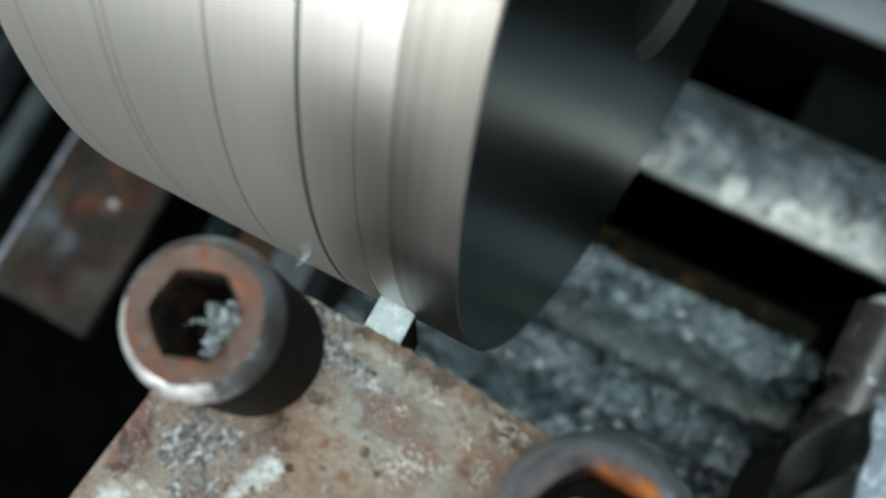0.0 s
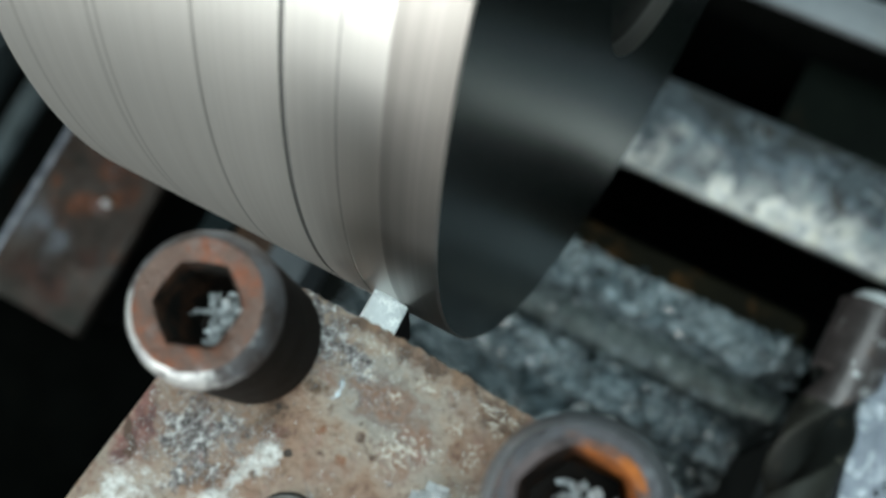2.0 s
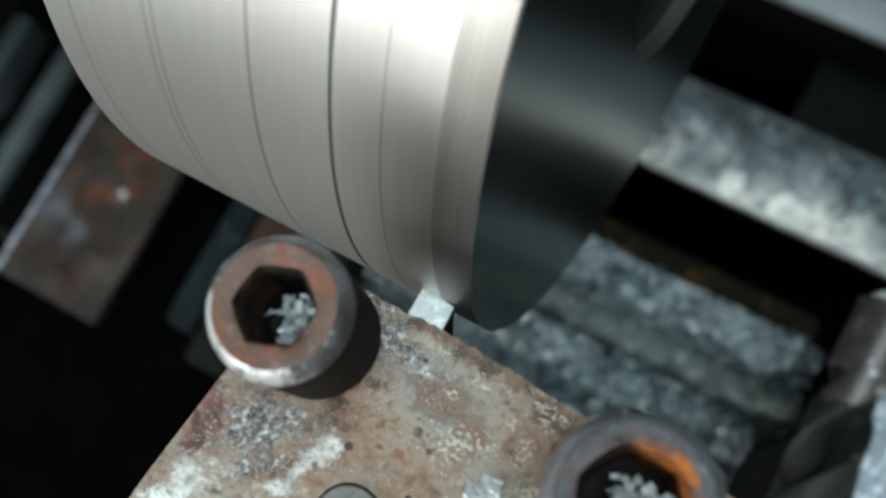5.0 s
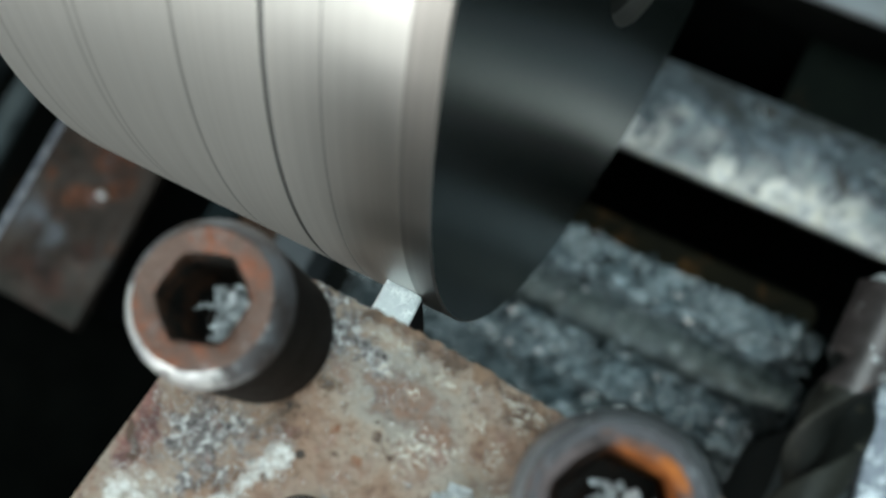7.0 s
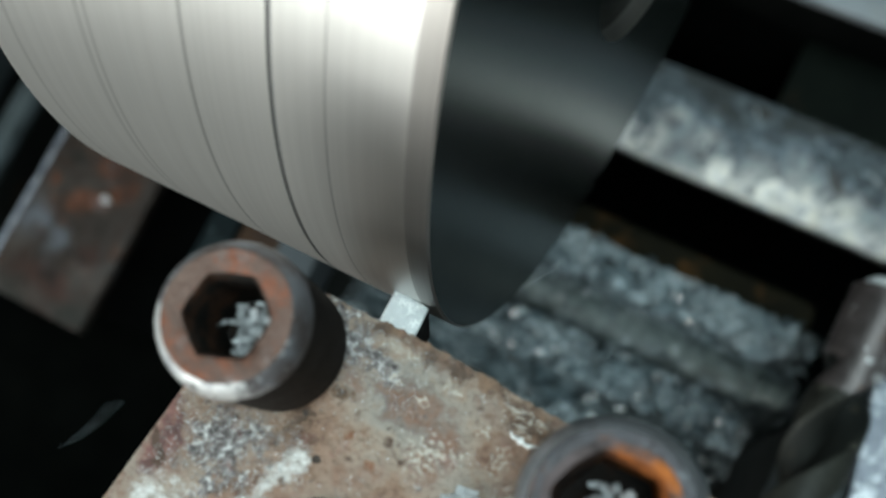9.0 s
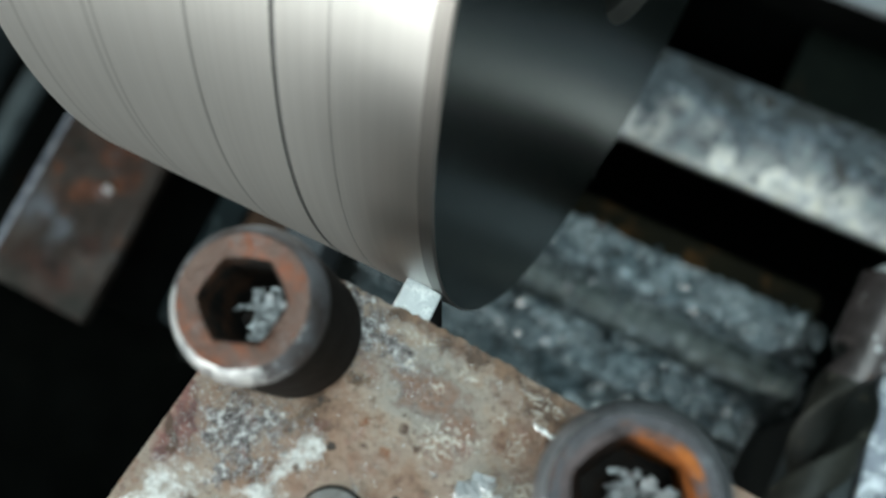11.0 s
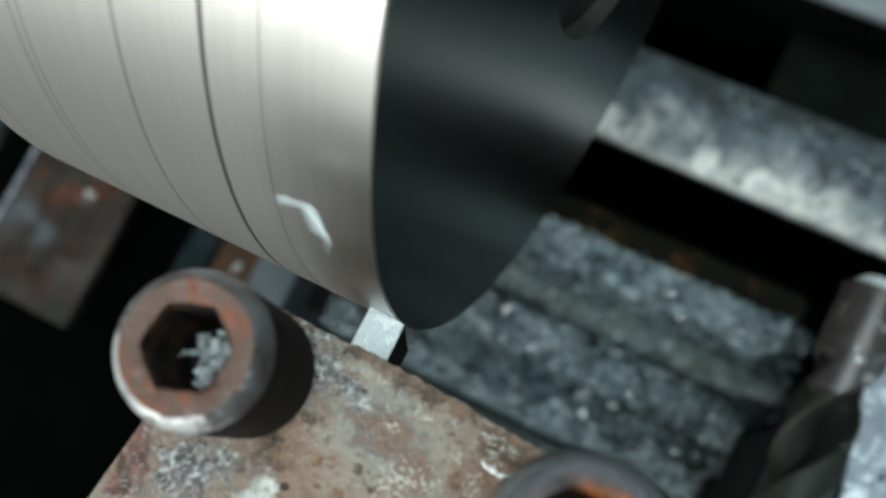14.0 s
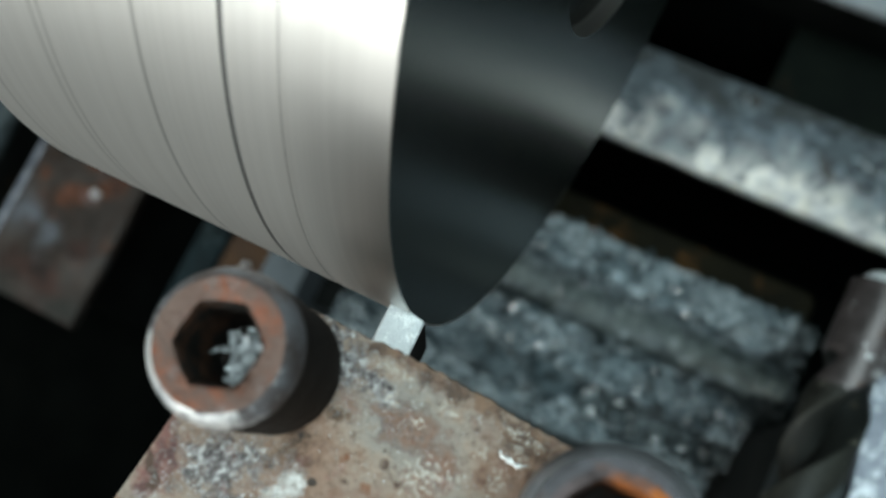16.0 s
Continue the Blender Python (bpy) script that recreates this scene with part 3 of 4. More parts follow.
def build_slide():
    s = thing("cross_slide", 0, -50, -445, "grey cross slide buried under fine aluminium swarf", "machine slide")
    part("back_strip", box(-74, 62, 27, 39, 0, 214.2, 3), SLIDE, s, "swarf-dusted strip")
    part("front_table", box(-74, 59, -4, 8, 0, 211.5, 3), SLIDE, s, "swarf-dusted table")
    part("oil_groove", box(-74, 60.5, -15, -5.3, 0, 205), STEP, s, "dark oily groove")
    part("front_strip", box(-74, 57, -23.5, -15.8, 0, 210.2, 2.5), SLIDE, s, "swarf-dusted strip")
    part("channel", box(-74, 62, 9.5, 25.5, 0, 200), CASTING, s, "channel toned near-black for shade")
    part("front_step", box(-74, 58, -60, -24.4, 0, 188, 2), STEP, s, "smooth dark front step")
    part("lower_ledge", box(-60, 74, 40.5, 66, 0, 150, 5), LEDGE, s, "brown rusted ledge")
    part("end_plate", box(-102, -87, -38, 45, 0, 212, 2), ENDPLATE, s, "plain blue-grey end plate")
    part("spacer", box(-118.5, -102.4, -35, 45, 0, 206, 1), RUSTBROWN, s, "brown rusted spacer")
    # added dark piece, stands for the shade over the spacer's front end
    part("front_shade_pad", box(-118.5, -102.4, -60, -35.4, 0, 204, 2), CASTING, s, "dark pad standing for the spacer's shaded front")
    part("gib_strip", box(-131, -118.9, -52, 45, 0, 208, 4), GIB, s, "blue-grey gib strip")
    part("footing", box(-126, 62, -20, 24, -0.5, 190), CASTING, s, "footing toned near-black for shade")
    return s


build_slide()


def build_screw_rod():
    profile = [(0, -73), (5.5, -73)]
    x = -72.0
    while x < 59:
        profile += [(7.4, x + 0.4), (7.4, x + 0.9), (5.3, x + 1.4), (5.3, x + 2.0)]
        x += 2.4
    profile += [(5.5, 62), (0, 62)]
    screw = thing("lead_screw", 0, -31.5, -237, "swarf-caked threaded lead screw lying in its channel", "screw")
    part("threaded_shaft", revolve(profile, "x", 28), RODMAT, screw, smooth=25)
    part("end_journal", revolve([(0, 62.1), (4.0, 62.1), (4.0, 69), (3.6, 69.5), (0, 69.5)], "x", 24), RODMAT, screw, "plain turned end")
    return screw


build_screw_rod()


def build_block():
    b = thing("bed_block", -194.8, -80, -445, "rust-stained steel block with a bare bright edge", "machine block")
    part("body", box(-24, 24, -38, 150, 158, 165, 1.5), BLOCK, b)
    part("pedestal", box(-20, 6, -30, 150, 0, 157.7), CASTING, b, "pedestal toned near-black for shade")
    part("edge_strip", box(-29, -24.3, -38, 150, 152, 161, 1.5), ZINC, b, "bare bright steel edge")
    return b


build_block()
single("feed_rod", revolve([(0, -90), (6.2, -89), (6.2, 190), (0, 191)], "y", 32), RODSTEEL, -248, -60, -290, "blue-grey steel feed rod beside the rusty block", "rod")


def build_drill():
    d = thing("twist_drill", 65.2, -21, -122, "browned steel twist drill with a bright worn end", "drill")
    bm = bmesh.new()
    n, segs, length = 220, 72, 110.0
    rings = []
    for j in range(n + 1):
        y = -length * j / n
        turn = math.pi * (-y - 19.0) / 26.0
        depth = min(1.0, max(0.0, (-y - 16) / 8.0))
        ring = []
        for k in range(segs):
            a = 2 * math.pi * k / segs
            flute = max(0.0, math.cos(2 * (a - turn)) + 0.25) ** 0.8
            r = 7.2 * (1 - 0.72 * depth * flute) - (1.4 if j == 0 else 0)
            ring.append(bm.verts.new((r * math.cos(a), y, r * math.sin(a))))
        rings.append(ring)
    for a, b in zip(rings, rings[1:]):
        for k in range(segs):
            f = bm.faces.new((a[k], a[(k + 1) % segs], b[(k + 1) % segs], b[k]))
            mid = f.calc_center_median()
            f.material_index = 1 if math.hypot(mid.x, mid.z) < 6.5 else 2 if mid.y < -24 else 0
    bm.faces.new(rings[0])
    bm.faces.new(rings[-1])
    part("body", bm, [DRILL, FLUTE, LAND], d, smooth=40)
    part("collar", revolve([(6.0, 0.05), (7.1, -0.5), (7.32, -1.1), (7.2, -1.6)], "y", 28), DRILL, d, "worn brown shoulder")
    part("end_cap", revolve([(0, 3.4), (2.2, 3.2), (4.0, 2.5), (5.1, 1.3), (5.6, 0.1), (0, 0.1)], "y", 28), RUBBED, d, "bright worn shank end")
    return d


build_drill()
bracket = thing("support_bracket", 66, -80, -445, "near-black bracket under the drill", "bracket")
part("upright", box(-4, 60, -60, 30, 0, 295, 2), CASTING, bracket)
part("top_pad", box(-4, 60, -60, 30, 295.3, 311.3, 2), STEP, bracket, "dark teal oily pad")
single("zinc_plate", box(0, 62, -84, 30, 0, 4, 0.8), ZINC, 72.9, -47, -133.4, "grey-blue zinc sheet spattered with chips", "sheet").rotation_euler[2] = radians(9.8)


# ---- tool post ----
def build_post():
    p = thing("tool_post", 0, -100, -20, "rusty steel tool post with two socket screws", "tool post")
    # the plate's outline: its back edge is worn away towards the second screw
    outline = [(-12.5, -45), (-8.8, -6), (-7.3, 4.2), (-5.6, 16.8), (-3, 17.05), (5, 17.1), (9, 17.2), (13, 16.9), (17, 16.7), (22, 16.3), (32, 16.2), (40, 15.9), (60, 15.5), (60, -45)]
    rng, ragged = random.Random(5), []
    for (x0, y0), (x1, y1) in zip(outline, outline[1:]):
        steps = max(1, int((x1 - x0) / 0.45)) if -5 < x0 < 30 else 1
        ragged += [(x0 + (x1 - x0) * k / steps, y0 + (y1 - y0) * k / steps + (rng.uniform(-0.17, 0.10) if steps > 1 else 0)) for k in range(steps)]
    bm = bmesh.new()
    face = bm.faces.new([bm.verts.new((x, y, 26)) for x, y in ragged + outline[-1:]])
    for v in bmesh.ops.extrude_face_region(bm, geom=[face])["geom"]:
        if isinstance(v, bmesh.types.BMVert):
            v.co.z = 43.2
    bmesh.ops.bevel(bm, geom=[e for e in bm.edges if all(v.co.z > 40 for v in e.verts)], offset=0.12, segments=2, profile=0.6, affect="EDGES")
    bm.normal_update()
    # side faces take the dimmed rust, upward faces the full colour
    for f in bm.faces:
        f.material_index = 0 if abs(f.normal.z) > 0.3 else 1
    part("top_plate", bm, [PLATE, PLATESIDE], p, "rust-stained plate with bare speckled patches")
    part("lower_jaw", box(-8.0, 60, -45, 14.4, 0, 10), RUSTY, p)
    part("rear_wall", box(-8.0, 60, -45, -12, 10.2, 25.8), RUSTY, p)
    clamp_screw(p, -0.6, 11.5, 43.2, 21.0, 5.75, 16.2, 3.4, 0.5, HEADTOP, HEADTOP, SOCKET, BEVEL, "rusty socket head screw with a highlight painted on its edge")
    clamp_screw(p, 28.72, 11.25, 43.2, 2.0, 6.5, 15.8, 4.2, 2.4, STEELTOP, RUSTLIP, RUSTSOCKET, DARKEDGE, "dull steel socket head screw with a rusty socket")
    part("pin", revolve([(0, 0.32), (2.75, 0.3), (2.92, 0.1), (3.1, -0.15), (3.28, -0.15), (3.28, -0.6), (0, -0.6)], "z", 40, [0, 0, 1, 1, 1, 1]), [PIN, HEADSIDE], p, "flush steel pin in a dark ring").location = Vector((8.9, -0.9, 43.35)) * MM
    return p


def clamp_screw(post, x, y, z, turn, r, high, hexagon, worn_in, top_mat, lip, inner, edge, label):
    """A socket head cap screw standing on the plate; worn_in: depth of the socket's worn lead-in."""
    segs = 72
    prof = [(r - 1.15, 0.0), (r - 1.15, 1.6), (r - 0.25, 2.2), (r, high - 2.1), (r - 0.07, high - 1.4), (r - 0.28, high - 0.75), (r - 0.6, high - 0.28), (r - 0.95, high - 0.03)]
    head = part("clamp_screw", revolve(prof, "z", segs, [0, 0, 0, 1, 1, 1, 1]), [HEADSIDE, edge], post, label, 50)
    head.location = Vector((x, y, z)) * MM
    bm = bmesh.new()
    a0 = radians(turn)

    def ring(s, h, six):
        """six: 0 round, 1 hexagon."""
        vs = []
        for k in range(segs):
            a = 2 * math.pi * k / segs
            q = (a - a0) % (math.pi / 3) - math.pi / 6
            flat = math.cos(math.pi / 6) / math.cos(q)
            w = 1 + 0.02 * noise.noise(Vector((math.cos(a) * 3, math.sin(a) * 3, h + x)))
            d = s * (1 + (flat - 1) * six) * w
            vs.append(bm.verts.new((d * math.cos(a), d * math.sin(a), h + 0.08 * noise.noise(Vector((math.cos(a) * 2, math.sin(a) * 2, s + x))) * min(1, six * 3))))
        return vs

    top = [ring(r - 0.95, high - 0.03, 0), ring((r - 0.95 + hexagon) / 2, high, 0.3), ring(hexagon, high - 0.12, 0.9 - 0.22 * worn_in), ring(hexagon - 0.12, high - 0.12 - worn_in * 0.4, 0.95 - 0.2 * worn_in),
           ring(hexagon - 0.3, high - 0.12 - worn_in, 1 - 0.12 * worn_in), ring(hexagon - 0.45, high * 0.45, 1), ring(0.4, high * 0.4, 1)]
    for j in range(len(top) - 1):
        for k in range(segs):
            f = bm.faces.new((top[j][k], top[j][(k + 1) % segs], top[j + 1][(k + 1) % segs], top[j + 1][k]))
            # index 2: socket floor coloured black for the shade down there
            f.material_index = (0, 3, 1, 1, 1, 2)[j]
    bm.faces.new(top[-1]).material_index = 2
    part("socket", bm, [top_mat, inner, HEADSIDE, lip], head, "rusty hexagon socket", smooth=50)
    return head


build_post()


def build_tool():
    t = thing("cutting_tool", 0, -77.5, -9.6, "bright ground tool bit clamped in the tool post", "cutting tool")
    bm = box(-0.2, 4.6, -34, -0.9, 0, 12.0, 0.15, 1)
    for v in bm.verts:
        if v.co.y > -2:
            v.co.x += -0.25 if v.co.x > 2 else 0.35
            if v.co.z < 6:
                v.co.y -= 1.6
            v.co.y += 0.9 if v.co.x < 2 else 0.2
        if v.co.z < 6:
            v.co.x += -0.9 if v.co.x > 2 else 0.5
    bm.normal_update()
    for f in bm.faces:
        # sides get shade painted black, only the top keeps the bright steel
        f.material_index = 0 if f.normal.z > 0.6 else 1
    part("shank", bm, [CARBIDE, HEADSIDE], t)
    return t


build_tool()


# ---- workpiece ----
R = 78.1
WORK_X = 9.83


def build_work():
    w = thing("workpiece", WORK_X, 0, 0, "large bright aluminium cylinder with scribed rings, spinning", "metal cylinder")
    # all but the last ring are flush; a darker tone stands for depth
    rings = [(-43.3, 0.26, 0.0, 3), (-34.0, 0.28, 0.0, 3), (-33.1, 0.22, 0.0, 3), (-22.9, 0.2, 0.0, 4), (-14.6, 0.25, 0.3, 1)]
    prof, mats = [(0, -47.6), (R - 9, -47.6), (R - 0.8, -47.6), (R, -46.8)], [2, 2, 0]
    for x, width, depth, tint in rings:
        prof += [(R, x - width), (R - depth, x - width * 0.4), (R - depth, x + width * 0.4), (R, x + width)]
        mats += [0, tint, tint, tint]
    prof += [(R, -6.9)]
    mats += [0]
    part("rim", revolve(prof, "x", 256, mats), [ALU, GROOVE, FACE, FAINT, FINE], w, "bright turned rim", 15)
    part("uncut_band", revolve([(R, -6.9), (R + 0.006, -6.8), (R + 0.006, -0.2), (R - 0.2, 0)], "x", 256), SKIN, w, "dull uncut band", 15)
    part("end_face", revolve([(R - 0.2, 0), (R - 0.5, -0.03), (39.6, -0.03), (39.3, -2.6), (0, -2.6)], "x", 256, [0, 0, 1, 0]), [FACE, CHAMFER], w, "mirror-like faced end, toned dark for its reflections, with a turned recess", 12)
    part("spindle_nose", revolve([(0, -48), (46, -48), (46, -262), (0, -262)], "x", 96), CASTING, w, "dark spindle behind the cylinder")
    # slightly raised line, toned darker to read as a shaded groove
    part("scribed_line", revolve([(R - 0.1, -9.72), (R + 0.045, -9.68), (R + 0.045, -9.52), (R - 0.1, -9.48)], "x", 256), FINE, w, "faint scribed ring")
    fresh = part("fresh_cut", revolve([(R - 0.02, -7.5), (R + 0.014, -7.2), (R + 0.014, -0.04), (R - 0.01, 0.0)], "x", 256), ALU, w, "freshly cut bright band", 15)
    return w, fresh


work, fresh_cut = build_work()


def build_headstock():
    h = thing("headstock", -340, 0, -445, "dark oily cast-iron headstock carrying the spindle", "headstock")
    part("housing", box(-80, 68, -110, 130, 0, 560, 12, 3), HEADPAINT, h)
    part("bearing_cap", revolve([(0, 68.3), (64, 68.3), (66, 72), (58, 78), (48, 78), (0, 77)], "x", 64), CASTING, h).location = Vector((0, 0, 445)) * MM
    part("cover", box(68.3, 78, -62, -20, 150, 172, 4), RODSTEEL, h, "small blue-grey cover")
    return h


build_headstock()


# ---- swarf ----
def flake(bm, p, size, rng):
    """One curled chip: a bent strip of four quads."""
    turn = Euler((rng.uniform(-0.7, 0.7), rng.uniform(-0.7, 0.7), rng.uniform(0, 6.3))).to_matrix()
    wide, curl = size * rng.uniform(0.25, 0.5), rng.uniform(0.2, 1.0)
    rows = []
    for k in range(4):
        u = k / 3 - 0.5
        c = Vector((u * size, 0, size * curl * (0.25 - u * u)))
        rows.append([bm.verts.new(p + turn @ (c + Vector((0, s * wide / 2, 0)))) for s in (-1, 1)])
    for a, b in zip(rows, rows[1:]):
        bm.faces.new((a[0], a[1], b[1], b[0]))


def swarf(name, count, area, z, sizes, seed, label, mat=CHIP, lumps=0.0, scale=0.1):
    """Loose chips over a rectangle; lumps: how thick they lie where they gather."""
    rng = random.Random(seed)
    bm = bmesh.new()
    x0, x1, y0, y1 = area
    made = 0
    while made < count:
        x, y = rng.uniform(x0, x1), rng.uniform(y0, y1)
        n = noise.noise(Vector((x * scale, y * scale, seed)))
        if rng.random() > 0.55 + 0.9 * n:
            continue
        made += 1
        flake(bm, Vector((x - x0, y - y0, rng.random() * max(0.0, n + 0.3) * lumps + sizes[0] * 0.25)), rng.uniform(*sizes), rng)
    return single(name, bm, mat, x0, y0, z, label, "swarf", kind="stuff", smooth=None)


def crust(name, area, z, step, height, seed, label, mat=SLIDE, ragged=2.0, base=None, gritty=0.35):
    """A caked bed of fine swarf with an uneven surface and ragged rim."""
    x0, x1, y0, y1 = area
    nx, ny = int((x1 - x0) / step), int((y1 - y0) / step)
    bm = bmesh.new()
    grid = []
    for i in range(nx + 1):
        col = []
        for j in range(ny + 1):
            x, y = x0 + i * step, y0 + j * step
            rim = min(i, nx - i, j, ny - j)
            h = 0.5 + 0.6 * noise.noise(Vector((x * 0.07, y * 0.07, seed))) + 0.55 * noise.noise(Vector((x * 0.25, y * 0.25, seed + 5))) + gritty * noise.noise(Vector((x * 0.8, y * 0.8, seed + 9)))
            h = max(h, 0.05) * height if rim else -0.6
            fray = ragged * max(0.0, 1 - rim / 4.0)
            jx = fray * (noise.noise(Vector((x * 0.12, y * 0.12, seed + 2))) + 0.7 * noise.noise(Vector((x * 0.4, y * 0.4, seed + 3))))
            jy = fray * (noise.noise(Vector((x * 0.12, y * 0.12, seed + 4))) + 0.7 * noise.noise(Vector((x * 0.4, y * 0.4, seed + 6))))
            col.append(bm.verts.new((x - x0 + jx, y - y0 + jy, h)))
        grid.append(col)
    for i in range(nx):
        for j in range(ny):
            bm.faces.new((grid[i][j], grid[i + 1][j], grid[i + 1][j + 1], grid[i][j + 1]))
    if base is not None:
        bmesh.ops.translate(bm, vec=(0, y0 - base, 0), verts=bm.verts)
        y0 = base
    return single(name, bm, mat, x0, y0, z, label, "swarf", kind="stuff", smooth=60)


crust("caked_swarf", (-73, 63.5, -24.5, -10.0), -230.4, 0.8, 2.6, 3.0, "caked grey swarf along the slide's back strip", SLIDE, 3.2)
crust("caked_swarf", (-73, 62, -55.5, -41.5), -233, 0.9, 3.2, 7.0, "caked grey swarf heaped over the slide table", SLIDE, 4.0)
crust("caked_swarf", (-73, 12, -67, -53), -236, 0.9, 4.0, 8.0, "caked grey swarf filling the oil groove", SLIDE, 5.0)
crust("caked_swarf", (-73, 59, -73.5, -65.5), -234, 0.9, 2.2, 9.0, "caked grey swarf along the slide's front strip", SLIDE, 2.5)
swarf("fine_swarf", 1500, (-73, 63.5, -24, -10.5), -229, (0.6, 2.0), 11, "fine aluminium chips on the slide", SLIDECHIP, lumps=1.5)
swarf("fine_swarf", 1050, (-73, 62, -55, -41), -232, (0.6, 2.2), 12, "fine aluminium chips on the slide", SLIDECHIP, lumps=2.0)
swarf("fine_swarf", 700, (-73, 58, -73.5, -64), -233, (0.6, 2.0), 36, "fine aluminium chips on the slide", SLIDECHIP, lumps=1.0)
swarf("fine_swarf", 180, (0, 60, -64, -55), -239.4, (0.6, 1.8), 37, "fine aluminium chips in the oil groove", SLIDECHIP, lumps=0.6)
swarf("bright_flakes", 20, (10, 60, -66, -55), -239.0, (1.6, 3.0), 38, "bright loose chips in the oil groove", BRIGHTCHIP, lumps=1.0)
swarf("bright_flakes", 34, (-73, 63.5, -24, -10.5), -228.6, (0.7, 1.7), 31, "bright loose chips lying on the slide", BRIGHTCHIP, lumps=1.0)
swarf("bright_flakes", 44, (-73, 61, -54, -41), -231.4, (0.8, 2.2), 32, "bright loose chips lying on the slide", BRIGHTCHIP, lumps=1.5)
swarf("bright_flakes", 50, (-30, 57, -109, -75), -256.5, (0.7, 2.0), 33, "bright loose chips scattered over the dark step", BRIGHTCHIP, lumps=0.5)
swarf("fine_swarf", 1150, (-72, 36, -37.5, -25.5), -231.6, (0.6, 2.0), 13, "fine aluminium chips on the lead screw", GREYCHIP, lumps=2.2, scale=0.16)
swarf("fine_swarf", 420, (-72, 58, -37.5, -25.5), -231.2, (0.5, 1.5), 53, "fine aluminium chips on the lead screw", SLIDECHIP, lumps=1.2, scale=0.2)
swarf("fine_swarf", 500, (-72, 60, -41.5, -36.5), -234.5, (0.6, 2.0), 34, "oily chips packed beside the lead screw", GREYCHIP, lumps=1.5, scale=0.16)
swarf("fine_swarf", 500, (-72, 60, -27.0, -23.6), -232.5, (0.6, 2.0), 35, "oily chips packed beside the lead screw", GREYCHIP, lumps=1.5, scale=0.16)
swarf("bright_flakes", 26, (-60, 50, -37.5, -25.5), -230.4, (0.7, 1.8), 39, "bright loose chips on the lead screw", lumps=0.8)
swarf("swarf_spill", 650, (56, 72, -62, -10), -236, (0.7, 2.2), 45, "oily chips spilling over the slide's end", GREYCHIP, lumps=2.5, scale=0.12)
crust("caked_swarf", (54, 69, -60, -8), -240, 0.9, 4.5, 46.0, "dark oily swarf heaped at the slide's end", STEP, 3.0)
crust("caked_swarf", (-73, 60, -28.5, -23), -235, 0.8, 3.2, 47.0, "grey swarf packed behind the lead screw", SLIDE, 2.0)
crust("caked_swarf", (-73, 60, -42, -35.5), -239, 0.9, 3.0, 17.0, "dark oily swarf packed beside the lead screw", STEP)
crust("bed_crust", (-80, 170, 43.8, 85.4), -301.0, 1.4, 1.3, 21.0, "caked grimy swarf along the bright way", BEDWAY, 0.7, 60, 0.08)
swarf("bed_swarf", 320, (-60, 160, 44.5, 62), -300.3, (0.6, 1.4), 24, "bright aluminium chips lying on the way", DULLCHIP, lumps=0.6, scale=0.05)
swarf("bed_swarf", 14, (-60, 160, 58, 84), -300.4, (1.5, 5.0), 14, "bright aluminium chips lying on the way", lumps=1.5, scale=0.05)
swarf("plate_dust", 1800, (-7.0, 3.8, -101.5, -93.6), 23.22, (0.06, 0.18), 16, "silvery filings on the rusty plate", DUST, lumps=0.25, scale=0.35)
swarf("plate_glitter", 900, (-7.0, 3.8, -101.5, -93.6), 23.24, (0.07, 0.17), 26, "bright sharp filings on the rusty plate", BRIGHTCHIP, lumps=0.3, scale=0.35)
swarf("plate_dust", 1000, (1.0, 11, -90, -83.6), 23.22, (0.06, 0.18), 17, "silvery filings on the rusty plate", DUST, lumps=0.2, scale=0.35)
swarf("plate_glitter", 420, (1.5, 11, -89.5, -83.6), 23.24, (0.07, 0.17), 27, "bright sharp filings on the rusty plate", BRIGHTCHIP, lumps=0.2, scale=0.35)
swarf("plate_glitter", 150, (5, 26, -100, -84.5), 23.3, (0.10, 0.24), 18, "bright sharp filings strewn over the rusty plate", BRIGHTCHIP, scale=0.3)
swarf("sheet_swarf", 400, (80, 120, -115, -35), -129.2, (0.6, 2.2), 19, "fine chips on the zinc sheet", CASTING)


def clump(x, y, z, r, count, seed, label):
    """Crinkled shreds of torn foil packed together."""
    rng = random.Random(seed)
    bm = bmesh.new()
    for _ in range(count):
        a, d = rng.uniform(0, 6.3), r * rng.random() ** 0.6
        p = Vector((d * math.cos(a), d * math.sin(a) * 0.8, rng.uniform(0.2, 3.6) * (1.1 - 0.6 * d / r)))
        way, wide = Vector((rng.gauss(0, 1), rng.gauss(0, 1), rng.gauss(0, 0.7))).normalized(), rng.uniform(0.25, 0.7)
        rows = []
        for k in range(7):
            side = Vector((rng.gauss(0, 1), rng.gauss(0, 1), rng.gauss(0, 1))).normalized() * wide * rng.uniform(0.4, 1.1)
            rows.append([bm.verts.new(p - side), bm.verts.new(p + side)])
            way = (way + Vector((rng.gauss(0, 0.5), rng.gauss(0, 0.5), rng.gauss(0, 0.5)))).normalized()
            p = p + way * rng.uniform(0.15, 0.4)
        for u, v in zip(rows, rows[1:]):
            bm.faces.new((u[0], u[1], v[1], v[0]))
    return single("swarf_clump", bm, FOIL, x, y, z, label, "swarf", kind="stuff", smooth=None)


clump(0.8, -88.5, 34.6, 1.8, 52, 57, "bright curled chips caught in a screw socket")
clump(29.6, -88.9, 33.4, 2.6, 60, 22, "bright curled chips caught in a screw socket")


